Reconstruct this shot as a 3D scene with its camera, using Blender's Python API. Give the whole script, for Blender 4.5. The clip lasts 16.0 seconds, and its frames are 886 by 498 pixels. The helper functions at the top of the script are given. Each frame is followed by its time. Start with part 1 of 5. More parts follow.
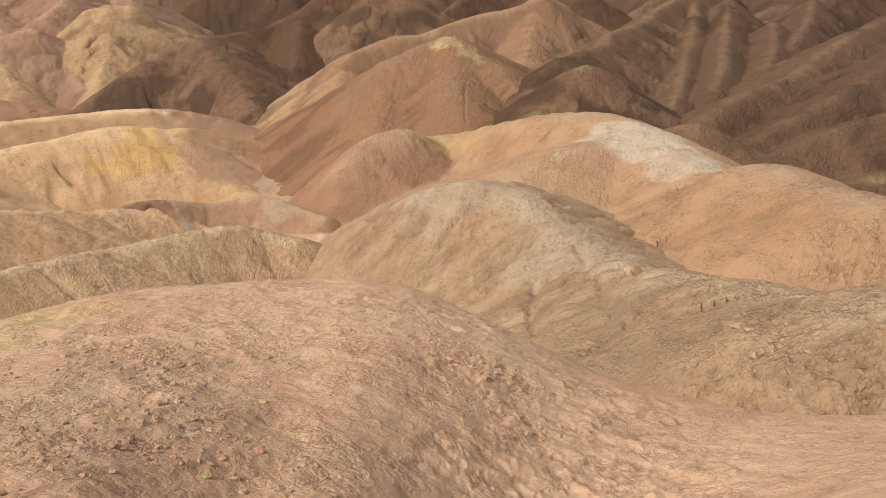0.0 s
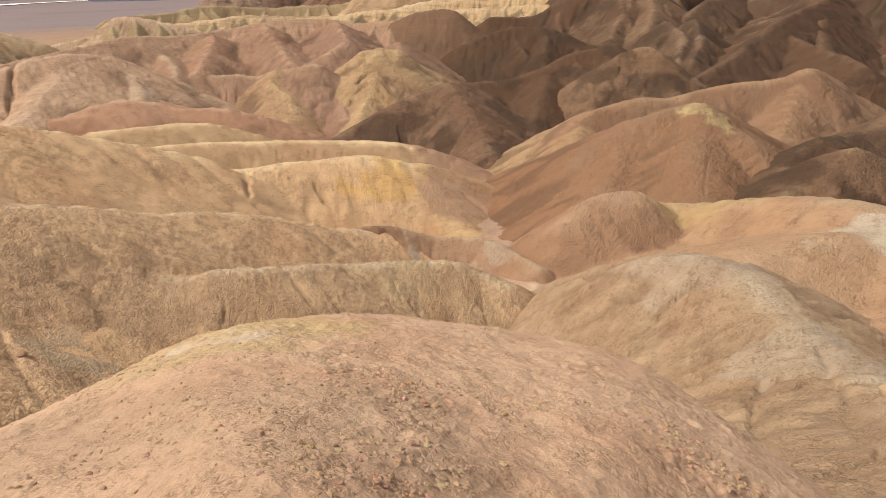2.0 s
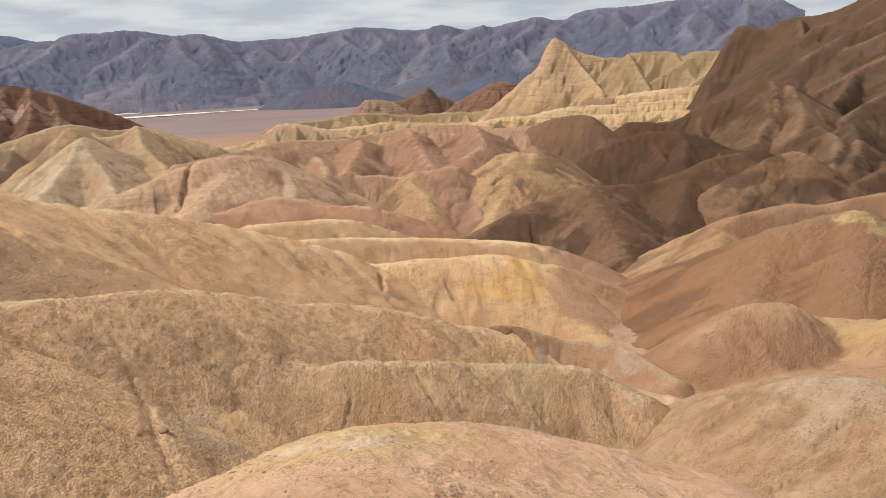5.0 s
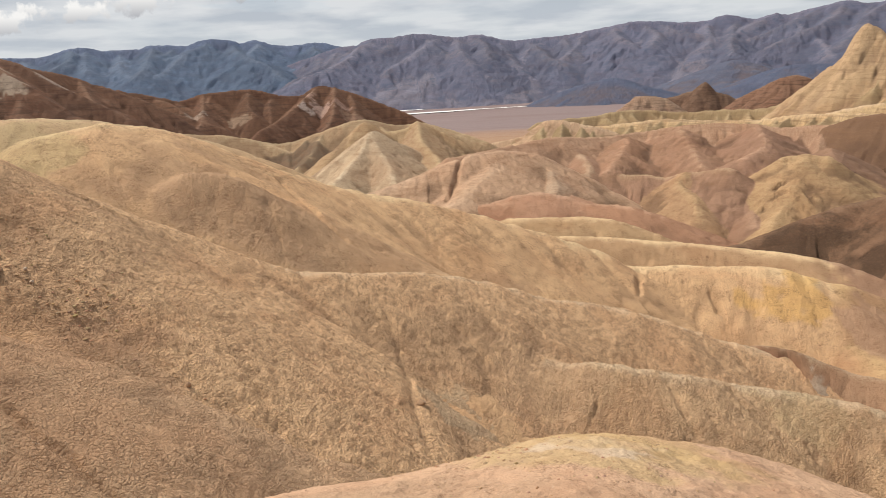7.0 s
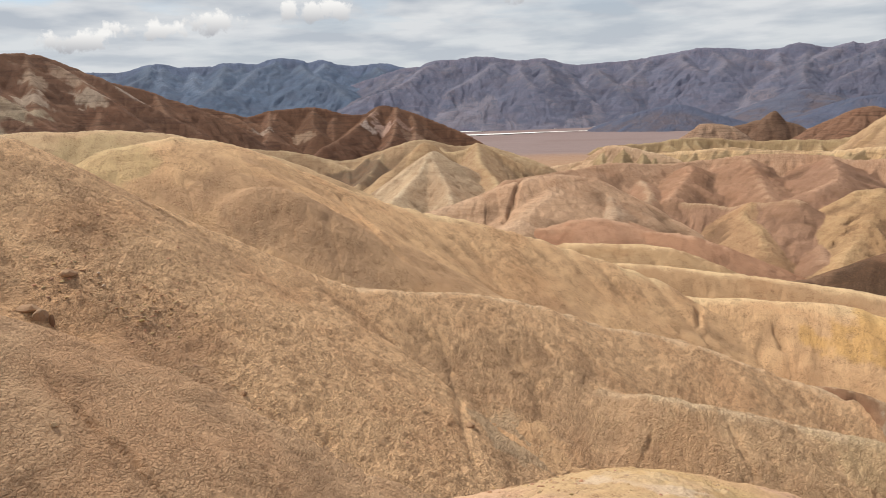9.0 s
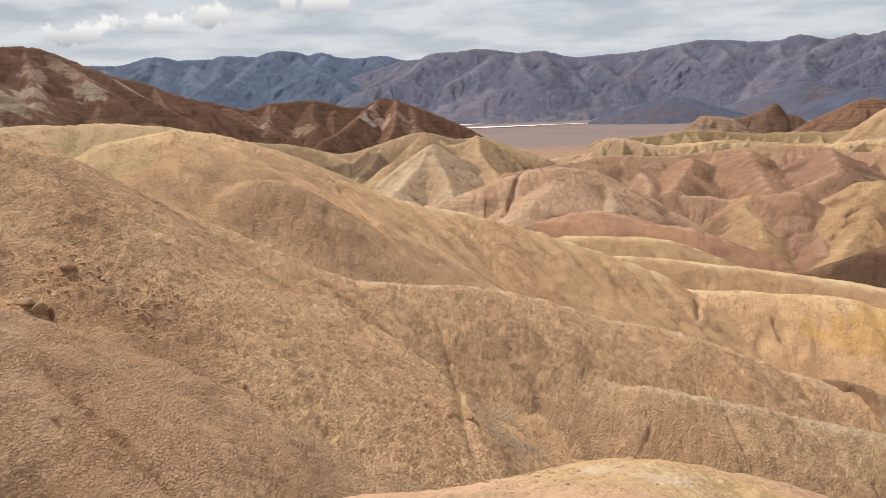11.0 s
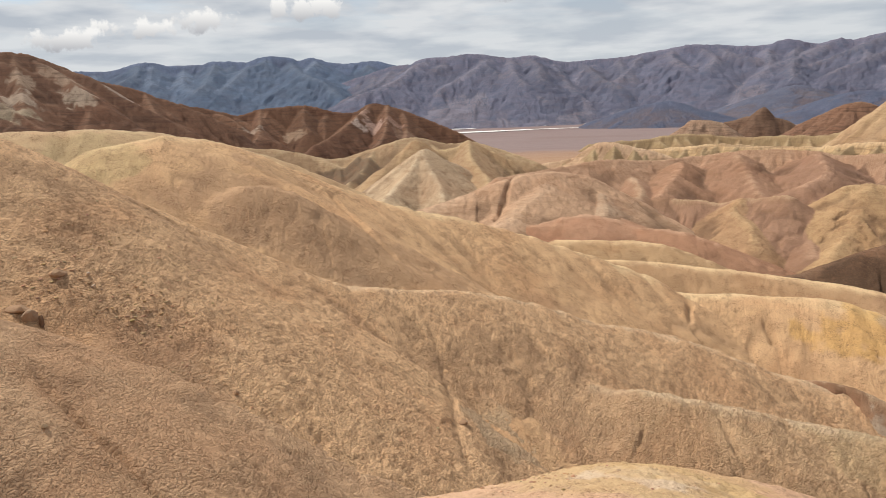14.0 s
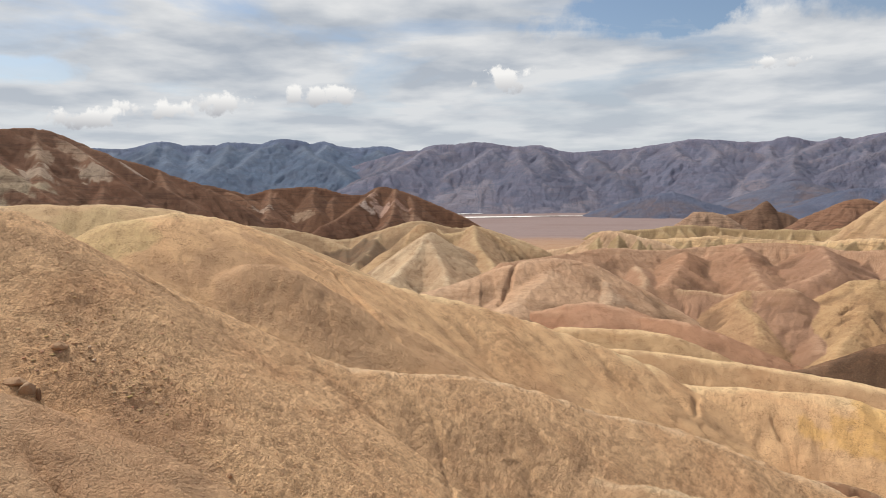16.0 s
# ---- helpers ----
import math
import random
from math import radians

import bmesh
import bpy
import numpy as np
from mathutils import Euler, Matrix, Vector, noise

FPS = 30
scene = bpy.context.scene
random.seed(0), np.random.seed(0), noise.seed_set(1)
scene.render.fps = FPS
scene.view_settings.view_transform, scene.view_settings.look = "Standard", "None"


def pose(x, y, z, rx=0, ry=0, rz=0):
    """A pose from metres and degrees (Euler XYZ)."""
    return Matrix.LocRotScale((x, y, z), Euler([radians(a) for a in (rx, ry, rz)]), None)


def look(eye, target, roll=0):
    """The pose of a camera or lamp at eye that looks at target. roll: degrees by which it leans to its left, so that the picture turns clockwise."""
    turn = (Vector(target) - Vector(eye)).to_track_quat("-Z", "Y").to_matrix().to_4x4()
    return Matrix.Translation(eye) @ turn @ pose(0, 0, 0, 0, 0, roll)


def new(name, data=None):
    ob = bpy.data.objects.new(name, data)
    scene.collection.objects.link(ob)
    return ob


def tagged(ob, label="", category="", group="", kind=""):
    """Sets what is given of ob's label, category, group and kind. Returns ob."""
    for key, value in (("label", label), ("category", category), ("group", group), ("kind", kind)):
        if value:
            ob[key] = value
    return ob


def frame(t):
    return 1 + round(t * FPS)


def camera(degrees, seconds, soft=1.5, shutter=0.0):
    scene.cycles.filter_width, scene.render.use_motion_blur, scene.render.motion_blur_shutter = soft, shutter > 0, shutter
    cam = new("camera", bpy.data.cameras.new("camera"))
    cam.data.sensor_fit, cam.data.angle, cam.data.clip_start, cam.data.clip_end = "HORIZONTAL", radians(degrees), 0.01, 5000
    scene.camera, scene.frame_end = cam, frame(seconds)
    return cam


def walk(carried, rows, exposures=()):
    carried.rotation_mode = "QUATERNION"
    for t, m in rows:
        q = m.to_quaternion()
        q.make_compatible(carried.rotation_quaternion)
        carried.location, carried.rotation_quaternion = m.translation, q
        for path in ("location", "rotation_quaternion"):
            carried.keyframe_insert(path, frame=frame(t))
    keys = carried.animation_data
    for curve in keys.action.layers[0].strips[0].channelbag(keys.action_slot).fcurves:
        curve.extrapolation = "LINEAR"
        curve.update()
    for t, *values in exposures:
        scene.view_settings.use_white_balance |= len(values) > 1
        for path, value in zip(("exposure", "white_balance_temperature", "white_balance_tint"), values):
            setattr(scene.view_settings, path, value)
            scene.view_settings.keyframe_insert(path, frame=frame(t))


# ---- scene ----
cam = camera(66.30, 16.0, soft=0.55)
PATH = [
    (0.0, pose(0.116, -0.586, -0.149, 61.90, 2.53, -56.21)),
    (0.5, pose(0.106, -0.512, -0.110, 65.14, 2.95, -49.57)),
    (1.0, pose(0.084, -0.389, -0.088, 65.97, 2.74, -42.98)),
    (1.5, pose(0.017, -0.296, -0.091, 65.88, 2.19, -38.69)),
    (2.0, pose(-0.041, -0.220, -0.075, 66.86, 1.35, -36.10)),
    (2.5, pose(-0.068, -0.202, -0.065, 68.13, 0.91, -35.50)),
    (3.0, pose(-0.077, -0.228, -0.058, 69.01, 1.15, -35.18)),
    (3.2, pose(-0.087, -0.229, -0.045, 69.34, 1.25, -34.84)),
    (5.3, pose(0.186, 0.030, -0.094, 75.83, 2.65, -22.94)),
    (5.5, pose(0.186, 0.030, -0.094, 74.87, 2.70, -21.42)),
    (6.0, pose(0.155, 0.000, -0.076, 76.70, 3.52, -14.11)),
    (6.5, pose(0.127, 0.043, -0.080, 76.76, 3.59, -7.91)),
    (7.0, pose(0.077, 0.055, -0.049, 76.38, 3.24, -3.06)),
    (7.5, pose(0.037, 0.032, -0.033, 77.21, 2.53, -0.64)),
    (8.0, pose(0.010, 0.010, -0.007, 77.01, 2.03, 0.81)),
    (8.5, pose(-0.000, 0.005, -0.005, 77.46, 1.91, 1.35)),
    (9.0, pose(0.000, 0.000, 0.000, 78.35, 1.92, 1.96)),
    (9.2, pose(0.003, 0.005, 0.002, 77.53, 1.64, 1.39)),
    (11.3, pose(0.033, 0.002, -0.025, 77.90, 2.13, 2.06)),
    (11.5, pose(0.022, 0.009, 0.001, 78.14, 2.26, 2.01)),
    (12.0, pose(0.032, 0.016, -0.045, 78.05, 2.00, 1.72)),
    (12.5, pose(-0.008, 0.011, -0.019, 77.72, 1.98, 1.75)),
    (13.0, pose(0.015, 0.021, -0.022, 77.90, 2.05, 1.73)),
    (13.5, pose(0.011, -0.002, -0.026, 78.13, 2.02, 1.45)),
    (14.0, pose(0.012, 0.004, -0.011, 78.13, 2.16, 1.22)),
    (14.5, pose(-0.048, 0.011, 0.033, 78.83, 2.02, 1.37)),
    (15.0, pose(0.003, -0.016, -0.009, 80.16, 1.75, 1.50)),
    (15.5, pose(0.056, -0.103, -0.034, 83.13, 0.96, 1.69)),
    (16.0, pose(-0.008, -0.128, 0.046, 85.16, 0.55, 1.80)),
]
walk(cam, PATH)

# ---- sky and sun ----
SUN_AZ, SUN_EL = -52.0, 50.0   # degrees from +y towards +x, and above the horizon
world = bpy.data.worlds.new("sky")
scene.world = world
world.use_nodes = True
wn, wl = world.node_tree.nodes, world.node_tree.links
wn.clear()


def wnode(kind, **values):
    n = wn.new(kind)
    for key, value in values.items():
        setattr(n, key, value)
    return n


HEAPS = [((0.0560, 0.9860, 0.1568), 0.046, 0.0224), ((-0.1990, 0.9702, 0.1384), 0.052, 0.0196), ((-0.3373, 0.9331, 0.1244), 0.041, 0.0196), ((-0.4112, 0.9046, 0.1121), 0.057, 0.0168),
         ((-0.4783, 0.8724, 0.1006), 0.052, 0.0168), ((0.3993, 0.9024, 0.1620), 0.040, 0.0112)]
GAPS = [((0.2356, 0.9429, 0.2354), 0.16, 0.04), ((-0.5435, 0.8249, 0.1554), 0.10, 0.02), ((0.4603, 0.8515, 0.2511), 0.2, 0.06)]


def wmath(op, a, b):
    n = wnode("ShaderNodeMath", operation=op)
    for value, slot in ((a, 0), (b, 1)):
        if isinstance(value, (int, float)):
            n.inputs[slot].default_value = value
        else:
            wl.new(value, n.inputs[slot])
    return n.outputs[0]


def wmix(fac, a, b):
    n = wnode("ShaderNodeMix", data_type="RGBA")
    for value, slot in ((fac, 0), (a, 6), (b, 7)):
        if isinstance(value, tuple):
            n.inputs[slot].default_value = (*value, 1)
        else:
            wl.new(value, n.inputs[slot])
    return n.outputs[2]


def heap(way, aim, wide, high, scale, ragged):
    """A ragged patch of the sky round a direction: its mask, and the height within it from -1 to 1."""
    aim = Vector(aim).normalized()
    right = aim.cross(Vector((0, 0, 1))).normalized()
    above = right.cross(aim)
    n = wnode("ShaderNodeTexNoise")
    n.inputs["Scale"].default_value, n.inputs["Detail"].default_value, n.inputs["Roughness"].default_value = scale, 6, 0.6
    wl.new(way, n.inputs["Vector"])
    parts = []
    for axis, size in ((right, wide), (above, high)):
        dot = wnode("ShaderNodeVectorMath", operation="DOT_PRODUCT")
        dot.inputs[1].default_value = axis / size
        wl.new(way, dot.inputs[0])
        parts.append(dot.outputs["Value"])
    away = wmath("ADD", wmath("MULTIPLY", parts[0], parts[0]), wmath("MULTIPLY", parts[1], parts[1]))
    ahead = wnode("ShaderNodeVectorMath", operation="DOT_PRODUCT")
    ahead.inputs[1].default_value = aim
    wl.new(way, ahead.inputs[0])
    value = wmath("ADD", wmath("SUBTRACT", 0.75, away), wmath("MULTIPLY", wmath("SUBTRACT", n.outputs[0], 0.5), 2 * ragged))
    rng = wnode("ShaderNodeMapRange")
    rng.inputs["From Min"].default_value, rng.inputs["From Max"].default_value = 0.0, 0.5
    wl.new(value, rng.inputs["Value"])
    mask = wmath("MULTIPLY", rng.outputs[0], wmath("GREATER_THAN", ahead.outputs["Value"], 0.5))
    return mask, parts[1]


def build_sky():
    sky = wnode("ShaderNodeTexSky")
    sky.sky_type, sky.sun_disc = "NISHITA", False
    sky.sun_elevation, sky.sun_rotation = radians(SUN_EL), radians(SUN_AZ)
    sky.altitude, sky.dust_density = 200, 1.2
    clear = wnode("ShaderNodeVectorMath", operation="SCALE")
    clear.inputs["Scale"].default_value = 0.10
    wl.new(sky.outputs[0], clear.inputs[0])
    co = wnode("ShaderNodeTexCoord")
    # clouds lie on a plane overhead: the direction divided by its height
    sep = wnode("ShaderNodeSeparateXYZ")
    wl.new(co.outputs["Generated"], sep.inputs[0])
    up = wnode("ShaderNodeMath", operation="ADD")
    up.inputs[1].default_value = 0.10
    wl.new(sep.outputs[2], up.inputs[0])
    up2 = wnode("ShaderNodeMath", operation="MAXIMUM")
    up2.inputs[1].default_value = 0.03
    wl.new(up.outputs[0], up2.inputs[0])
    comb = wnode("ShaderNodeCombineXYZ")
    for i in (0, 1):
        dv = wnode("ShaderNodeMath", operation="DIVIDE")
        wl.new(sep.outputs[i], dv.inputs[0])
        wl.new(up2.outputs[0], dv.inputs[1])
        wl.new(dv.outputs[0], comb.inputs[i])
    sheet = wnode("ShaderNodeTexNoise")
    sheet.inputs["Scale"].default_value, sheet.inputs["Detail"].default_value, sheet.inputs["Roughness"].default_value = 0.8, 8, 0.55
    sheet.inputs["Distortion"].default_value = 0.6
    wl.new(comb.outputs[0], sheet.inputs["Vector"])
    cover = wnode("ShaderNodeMapRange")
    cover.inputs["From Min"].default_value, cover.inputs["From Max"].default_value = 0.32, 0.50
    wl.new(sheet.outputs[0], cover.inputs["Value"])
    shade = wnode("ShaderNodeTexNoise")
    shade.inputs["Scale"].default_value, shade.inputs["Detail"].default_value = 1.5, 9
    wl.new(comb.outputs[0], shade.inputs["Vector"])
    tone = wnode("ShaderNodeValToRGB")
    tone.color_ramp.elements[0].position, tone.color_ramp.elements[0].color = 0.38, (0.42, 0.465, 0.53, 1)
    tone.color_ramp.elements[1].position, tone.color_ramp.elements[1].color = 0.60, (0.75, 0.76, 0.77, 1)
    wl.new(shade.outputs[0], tone.inputs[0])
    # one open gap, haze towards the horizon, and a row of small heaped clouds
    low = wnode("ShaderNodeMapRange")
    low.inputs["From Min"].default_value, low.inputs["From Max"].default_value = 0.10, 0.22
    low.inputs["To Min"].default_value, low.inputs["To Max"].default_value = 0.9, 0.0
    wl.new(sep.outputs[2], low.inputs["Value"])
    full = wmath("MAXIMUM", cover.outputs[0], low.outputs[0])
    for aim, wide, high in GAPS:
        full = wmath("SUBTRACT", full, wmath("MULTIPLY", heap(co.outputs["Generated"], aim, wide, high, 9.0, 1.6)[0], 0.85))
    colour = wmix(full, clear.outputs[0], tone.outputs[0])
    haze = wnode("ShaderNodeMapRange")
    haze.inputs["From Min"].default_value, haze.inputs["From Max"].default_value = 0.05, 0.20
    haze.inputs["To Min"].default_value, haze.inputs["To Max"].default_value = 0.55, 0.0
    wl.new(sep.outputs[2], haze.inputs["Value"])
    colour = wmix(haze.outputs[0], colour, (0.62, 0.66, 0.70))
    for aim, wide, high in HEAPS:
        mask, top = heap(co.outputs["Generated"], aim, wide, high, 34.0, 2.6)
        shade = wnode("ShaderNodeMapRange")
        shade.inputs["From Min"].default_value, shade.inputs["From Max"].default_value = -0.9, 0.4
        wl.new(top, shade.inputs["Value"])
        colour = wmix(mask, colour, wmix(shade.outputs[0], (0.46, 0.47, 0.50), (0.92, 0.91, 0.89)))
    bg = wnode("ShaderNodeBackground")
    wl.new(colour, bg.inputs["Color"])
    out = wnode("ShaderNodeOutputWorld")
    wl.new(bg.outputs[0], out.inputs[0])


build_sky()
sun = new("sun", bpy.data.lights.new("sun", "SUN"))
sun.data.energy, sun.data.angle, sun.data.color = 4.55, radians(1.5), (1.0, 0.94, 0.845)
sun.matrix_world = look((0, 0, 0), (-math.sin(radians(SUN_AZ)) * math.cos(radians(SUN_EL)), -math.cos(radians(SUN_AZ)) * math.cos(radians(SUN_EL)), -math.sin(radians(SUN_EL))))

# ---- materials ----
def earth(name, grain, crack=0.5, fine=0.14, bump=0.6, streak=0.12, beds=0.10, size=8.0, tilt=(0.5, 0.35, 0.9), dark=(0.22, 0.122, 0.068), patchy=(0.40, 0.60), gravel=0.0, chips=0.0, fields=0.0):
    """Dry earth over the colours of the mesh ("tone"). grain: metres of the crust's crumbs; crack: how much shade is
    painted into the gaps between them;
    streak: wash marks that run down the slope; beds: thin tilted layers, about size metres; gravel: dark stones in the
    gullies; chips: pale chips; fields: broad patches of dark gravel."""
    m = bpy.data.materials.new(name)
    m.use_nodes = True
    nodes, links = m.node_tree.nodes, m.node_tree.links
    bsdf = nodes["Principled BSDF"]
    bsdf.inputs["Roughness"].default_value = 0.95
    bsdf.inputs["Specular IOR Level"].default_value = 0.12
    co = nodes.new("ShaderNodeTexCoord").outputs["Object"]

    def attribute(word):
        n = nodes.new("ShaderNodeAttribute")
        n.attribute_name = word
        return n.outputs

    def noise_tex(scale, detail=5.0, rough=0.6, distortion=0.0, vector=None):
        n = nodes.new("ShaderNodeTexNoise")
        n.inputs["Scale"].default_value, n.inputs["Detail"].default_value = scale, detail
        n.inputs["Roughness"].default_value, n.inputs["Distortion"].default_value = rough, distortion
        links.new(vector or co, n.inputs["Vector"])
        return n.outputs[0]

    def ranged(value, lo, hi, a=0.0, b=1.0):
        n = nodes.new("ShaderNodeMapRange")
        n.inputs["From Min"].default_value, n.inputs["From Max"].default_value = lo, hi
        n.inputs["To Min"].default_value, n.inputs["To Max"].default_value = a, b
        links.new(value, n.inputs["Value"])
        return n.outputs[0]

    def maths(op, a, b=0.0):
        n = nodes.new("ShaderNodeMath")
        n.operation = op
        for value, slot in ((a, 0), (b, 1)):
            if isinstance(value, (int, float)):
                n.inputs[slot].default_value = value
            else:
                links.new(value, n.inputs[slot])
        return n.outputs[0]

    def mixed(fac, a, b, blend="MIX"):
        n = nodes.new("ShaderNodeMix")
        n.data_type, n.blend_type = "RGBA", blend
        for value, slot in ((fac, 0), (a, 6), (b, 7)):
            if isinstance(value, (int, float)):
                n.inputs[slot].default_value = value
            elif isinstance(value, tuple):
                n.inputs[slot].default_value = (*value, 1)
            else:
                links.new(value, n.inputs[slot])
        return n.outputs[2]

    col = attribute("tone")["Color"]
    rill = attribute("rill")["Fac"]
    flow = attribute("flow")["Vector"]
    # broad drift of colour
    drift = noise_tex(1 / size, 6, 0.6, 0.5)
    col = mixed(ranged(drift, 0.48, 0.62, 0, 0.28), col, mixed(0.6, col, (0.62, 0.33, 0.18), "MULTIPLY"))
    col = mixed(ranged(drift, 0.46, 0.34, 0, 0.22), col, mixed(1.0, col, (1.14, 1.18, 1.16), "MULTIPLY"))
    # wash marks down the slope
    wash = noise_tex(1.6 / grain, 5, 0.65, 0.4, flow)
    col = mixed(ranged(wash, 0.50, 0.64, 0, streak * 2.2), col, dark)
    col = mixed(ranged(wash, 0.46, 0.34, 0, streak * 2.0), col, mixed(1.0, col, (1.28, 1.30, 1.32), "MULTIPLY"))
    # thin beds tilted through the hill
    turned = nodes.new("ShaderNodeMapping")
    turned.inputs["Rotation"].default_value, turned.inputs["Scale"].default_value = tilt, (0.10, 0.22, 1.7)
    links.new(co, turned.inputs[0])
    lay = noise_tex(7.0 / size, 5, 0.68, 0.3, turned.outputs[0])
    col = mixed(ranged(lay, 0.50, 0.64, 0, beds * 2), col, dark)
    # crumbs with gaps between them, thick in some patches and thin in others
    bent = nodes.new("ShaderNodeTexNoise")
    bent.inputs["Scale"].default_value, bent.inputs["Detail"].default_value = 1.1 / grain, 3
    links.new(co, bent.inputs["Vector"])
    shifted = nodes.new("ShaderNodeVectorMath")
    shifted.operation = "MULTIPLY_ADD"
    shifted.inputs[1].default_value = (1.3 * grain,) * 3
    links.new(bent.outputs["Color"], shifted.inputs[0])
    links.new(co, shifted.inputs[2])
    cell = nodes.new("ShaderNodeTexVoronoi")
    cell.feature = "DISTANCE_TO_EDGE"
    cell.inputs["Scale"].default_value = 1 / grain
    links.new(shifted.outputs[0], cell.inputs["Vector"])
    patch = ranged(noise_tex(0.16 / grain, 5, 0.62, 0.4), patchy[0], patchy[1], 0.12, 1.0)
    lump = noise_tex(0.9 / grain, 6, 0.68, 0.3)
    gap = maths("MULTIPLY", ranged(cell.outputs[0], 0.11, 0.02), ranged(lump, 0.56, 0.42, 0.1, 1.0))
    # gaps, hollows and pits are darkened: shade between the crumbs put into colour
    col = mixed(maths("MULTIPLY", maths("MULTIPLY", gap, patch), crack), col, dark)
    col = mixed(maths("MULTIPLY", ranged(lump, 0.46, 0.36), maths("MULTIPLY", patch, crack * 0.7)), col, dark)
    pit = noise_tex(2.3 / grain, 3, 0.6)
    col = mixed(maths("MULTIPLY", ranged(pit, 0.45, 0.36), maths("MULTIPLY", patch, crack * 0.55)), col, dark)
    tiny = noise_tex(3.4 / grain, 3, 0.65)
    col = mixed(ranged(tiny, 0.42, 0.58, 0.0, fine * 2), col, mixed(1.0, col, (1.25, 1.22, 1.18), "MULTIPLY"))
    col = mixed(ranged(tiny, 0.48, 0.36, 0.0, fine * 1.6), col, dark)
    if chips:
        col = mixed(ranged(pit, 0.63, 0.70, 0, chips), col, (0.66, 0.55, 0.43))
    height = maths("ADD", maths("MULTIPLY", maths("MULTIPLY", ranged(cell.outputs[0], 0.0, 0.25), patch), 0.35), maths("ADD", maths("MULTIPLY", lump, 1.2), maths("MULTIPLY", tiny, 0.10)))
    if gravel:
        stones = noise_tex(1.5 / grain, 4, 0.85)
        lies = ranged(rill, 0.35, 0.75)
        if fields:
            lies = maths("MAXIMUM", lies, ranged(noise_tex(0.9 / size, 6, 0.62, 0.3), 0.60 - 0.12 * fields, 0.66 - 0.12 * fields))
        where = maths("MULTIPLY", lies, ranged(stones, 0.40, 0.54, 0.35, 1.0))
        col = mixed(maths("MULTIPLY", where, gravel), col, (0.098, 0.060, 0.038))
        height = maths("ADD", height, maths("MULTIPLY", maths("MULTIPLY", stones, where), 0.8))
    links.new(col, bsdf.inputs["Base Color"])
    b1 = nodes.new("ShaderNodeBump")
    b1.inputs["Strength"].default_value, b1.inputs["Distance"].default_value = bump, grain * 0.9
    links.new(height, b1.inputs["Height"])
    links.new(b1.outputs[0], bsdf.inputs["Normal"])
    return m


MOUND_CRUST = earth("mound_crust", 0.06, crack=0.7, fine=0.10, bump=0.55, streak=0.02, beds=0.0, size=1.6, patchy=(0.46, 0.60), chips=0.3)
POPCORN = earth("popcorn_crust", 0.18, crack=0.5, fine=0.12, bump=1.0, streak=0.04, beds=0.0, size=6.0, patchy=(0.34, 0.52), chips=0.3)
FURROWED = earth("furrowed_crust", 0.15, crack=0.7, fine=0.10, bump=0.8, streak=0.09, beds=0.10, size=5.0, patchy=(0.36, 0.54))
SMOOTH = earth("smooth_clay", 0.24, crack=0.65, fine=0.09, bump=0.8, streak=0.07, beds=0.05, size=10.0, patchy=(0.44, 0.62))
BROKEN = earth("eroded_clay", 0.55, crack=0.45, fine=0.10, bump=0.6, streak=0.16, beds=0.18, size=14.0, gravel=0.25)
DARK_GRAVEL = earth("dark_gravel", 0.40, crack=0.55, fine=0.14, bump=0.8, streak=0.15, beds=0.08, size=12.0, gravel=0.75, fields=0.6, dark=(0.085, 0.05, 0.032))
BADLAND = earth("yellow_clay", 1.2, crack=0.15, fine=0.06, bump=0.6, streak=0.18, beds=0.3, size=26.0, tilt=(0.918, 0.482, 0.279), dark=(0.23, 0.145, 0.085))
RUST = earth("rust_rock", 1.1, crack=0.2, fine=0.08, bump=0.6, streak=0.16, beds=0.3, size=22.0, tilt=(0.3, 0.9, 0.4), dark=(0.07, 0.036, 0.024))
# rock seen through thick air: the haze is put into its bluish colours
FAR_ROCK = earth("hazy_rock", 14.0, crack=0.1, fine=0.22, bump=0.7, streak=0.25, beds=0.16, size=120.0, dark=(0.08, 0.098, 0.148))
GRAVEL = earth("wash_gravel", 0.35, crack=0.5, fine=0.15, bump=0.6, beds=0.0)
SAND = earth("stream_sand", 0.25, crack=0.2, fine=0.10, bump=0.3, beds=0.0, size=3.0)
VALLEY = earth("valley_gravel", 18.0, crack=0.1, fine=0.05, bump=0.1, beds=0.0, size=300.0, dark=(0.16, 0.13, 0.13))
SALT_CRUST = earth("salt_crust", 10.0, crack=0.1, fine=0.05, bump=0.1, streak=0.0, beds=0.0, size=150.0, dark=(0.45, 0.42, 0.40))
STONE = earth("clod", 0.05, crack=0.3, fine=0.15, bump=0.5, streak=0.0, beds=0.0, size=0.4)


# ---- terrain arithmetic ----
def hashed(ix, iy, seed):
    h = (ix * 374761393 + iy * 668265263 + seed * 974711) & 0xFFFFFFFF
    h = ((h ^ (h >> 13)) * 1274126177) & 0xFFFFFFFF
    return ((h ^ (h >> 16)) & 0xFFFF).astype(np.float32) * np.float32(1 / 65535.0)


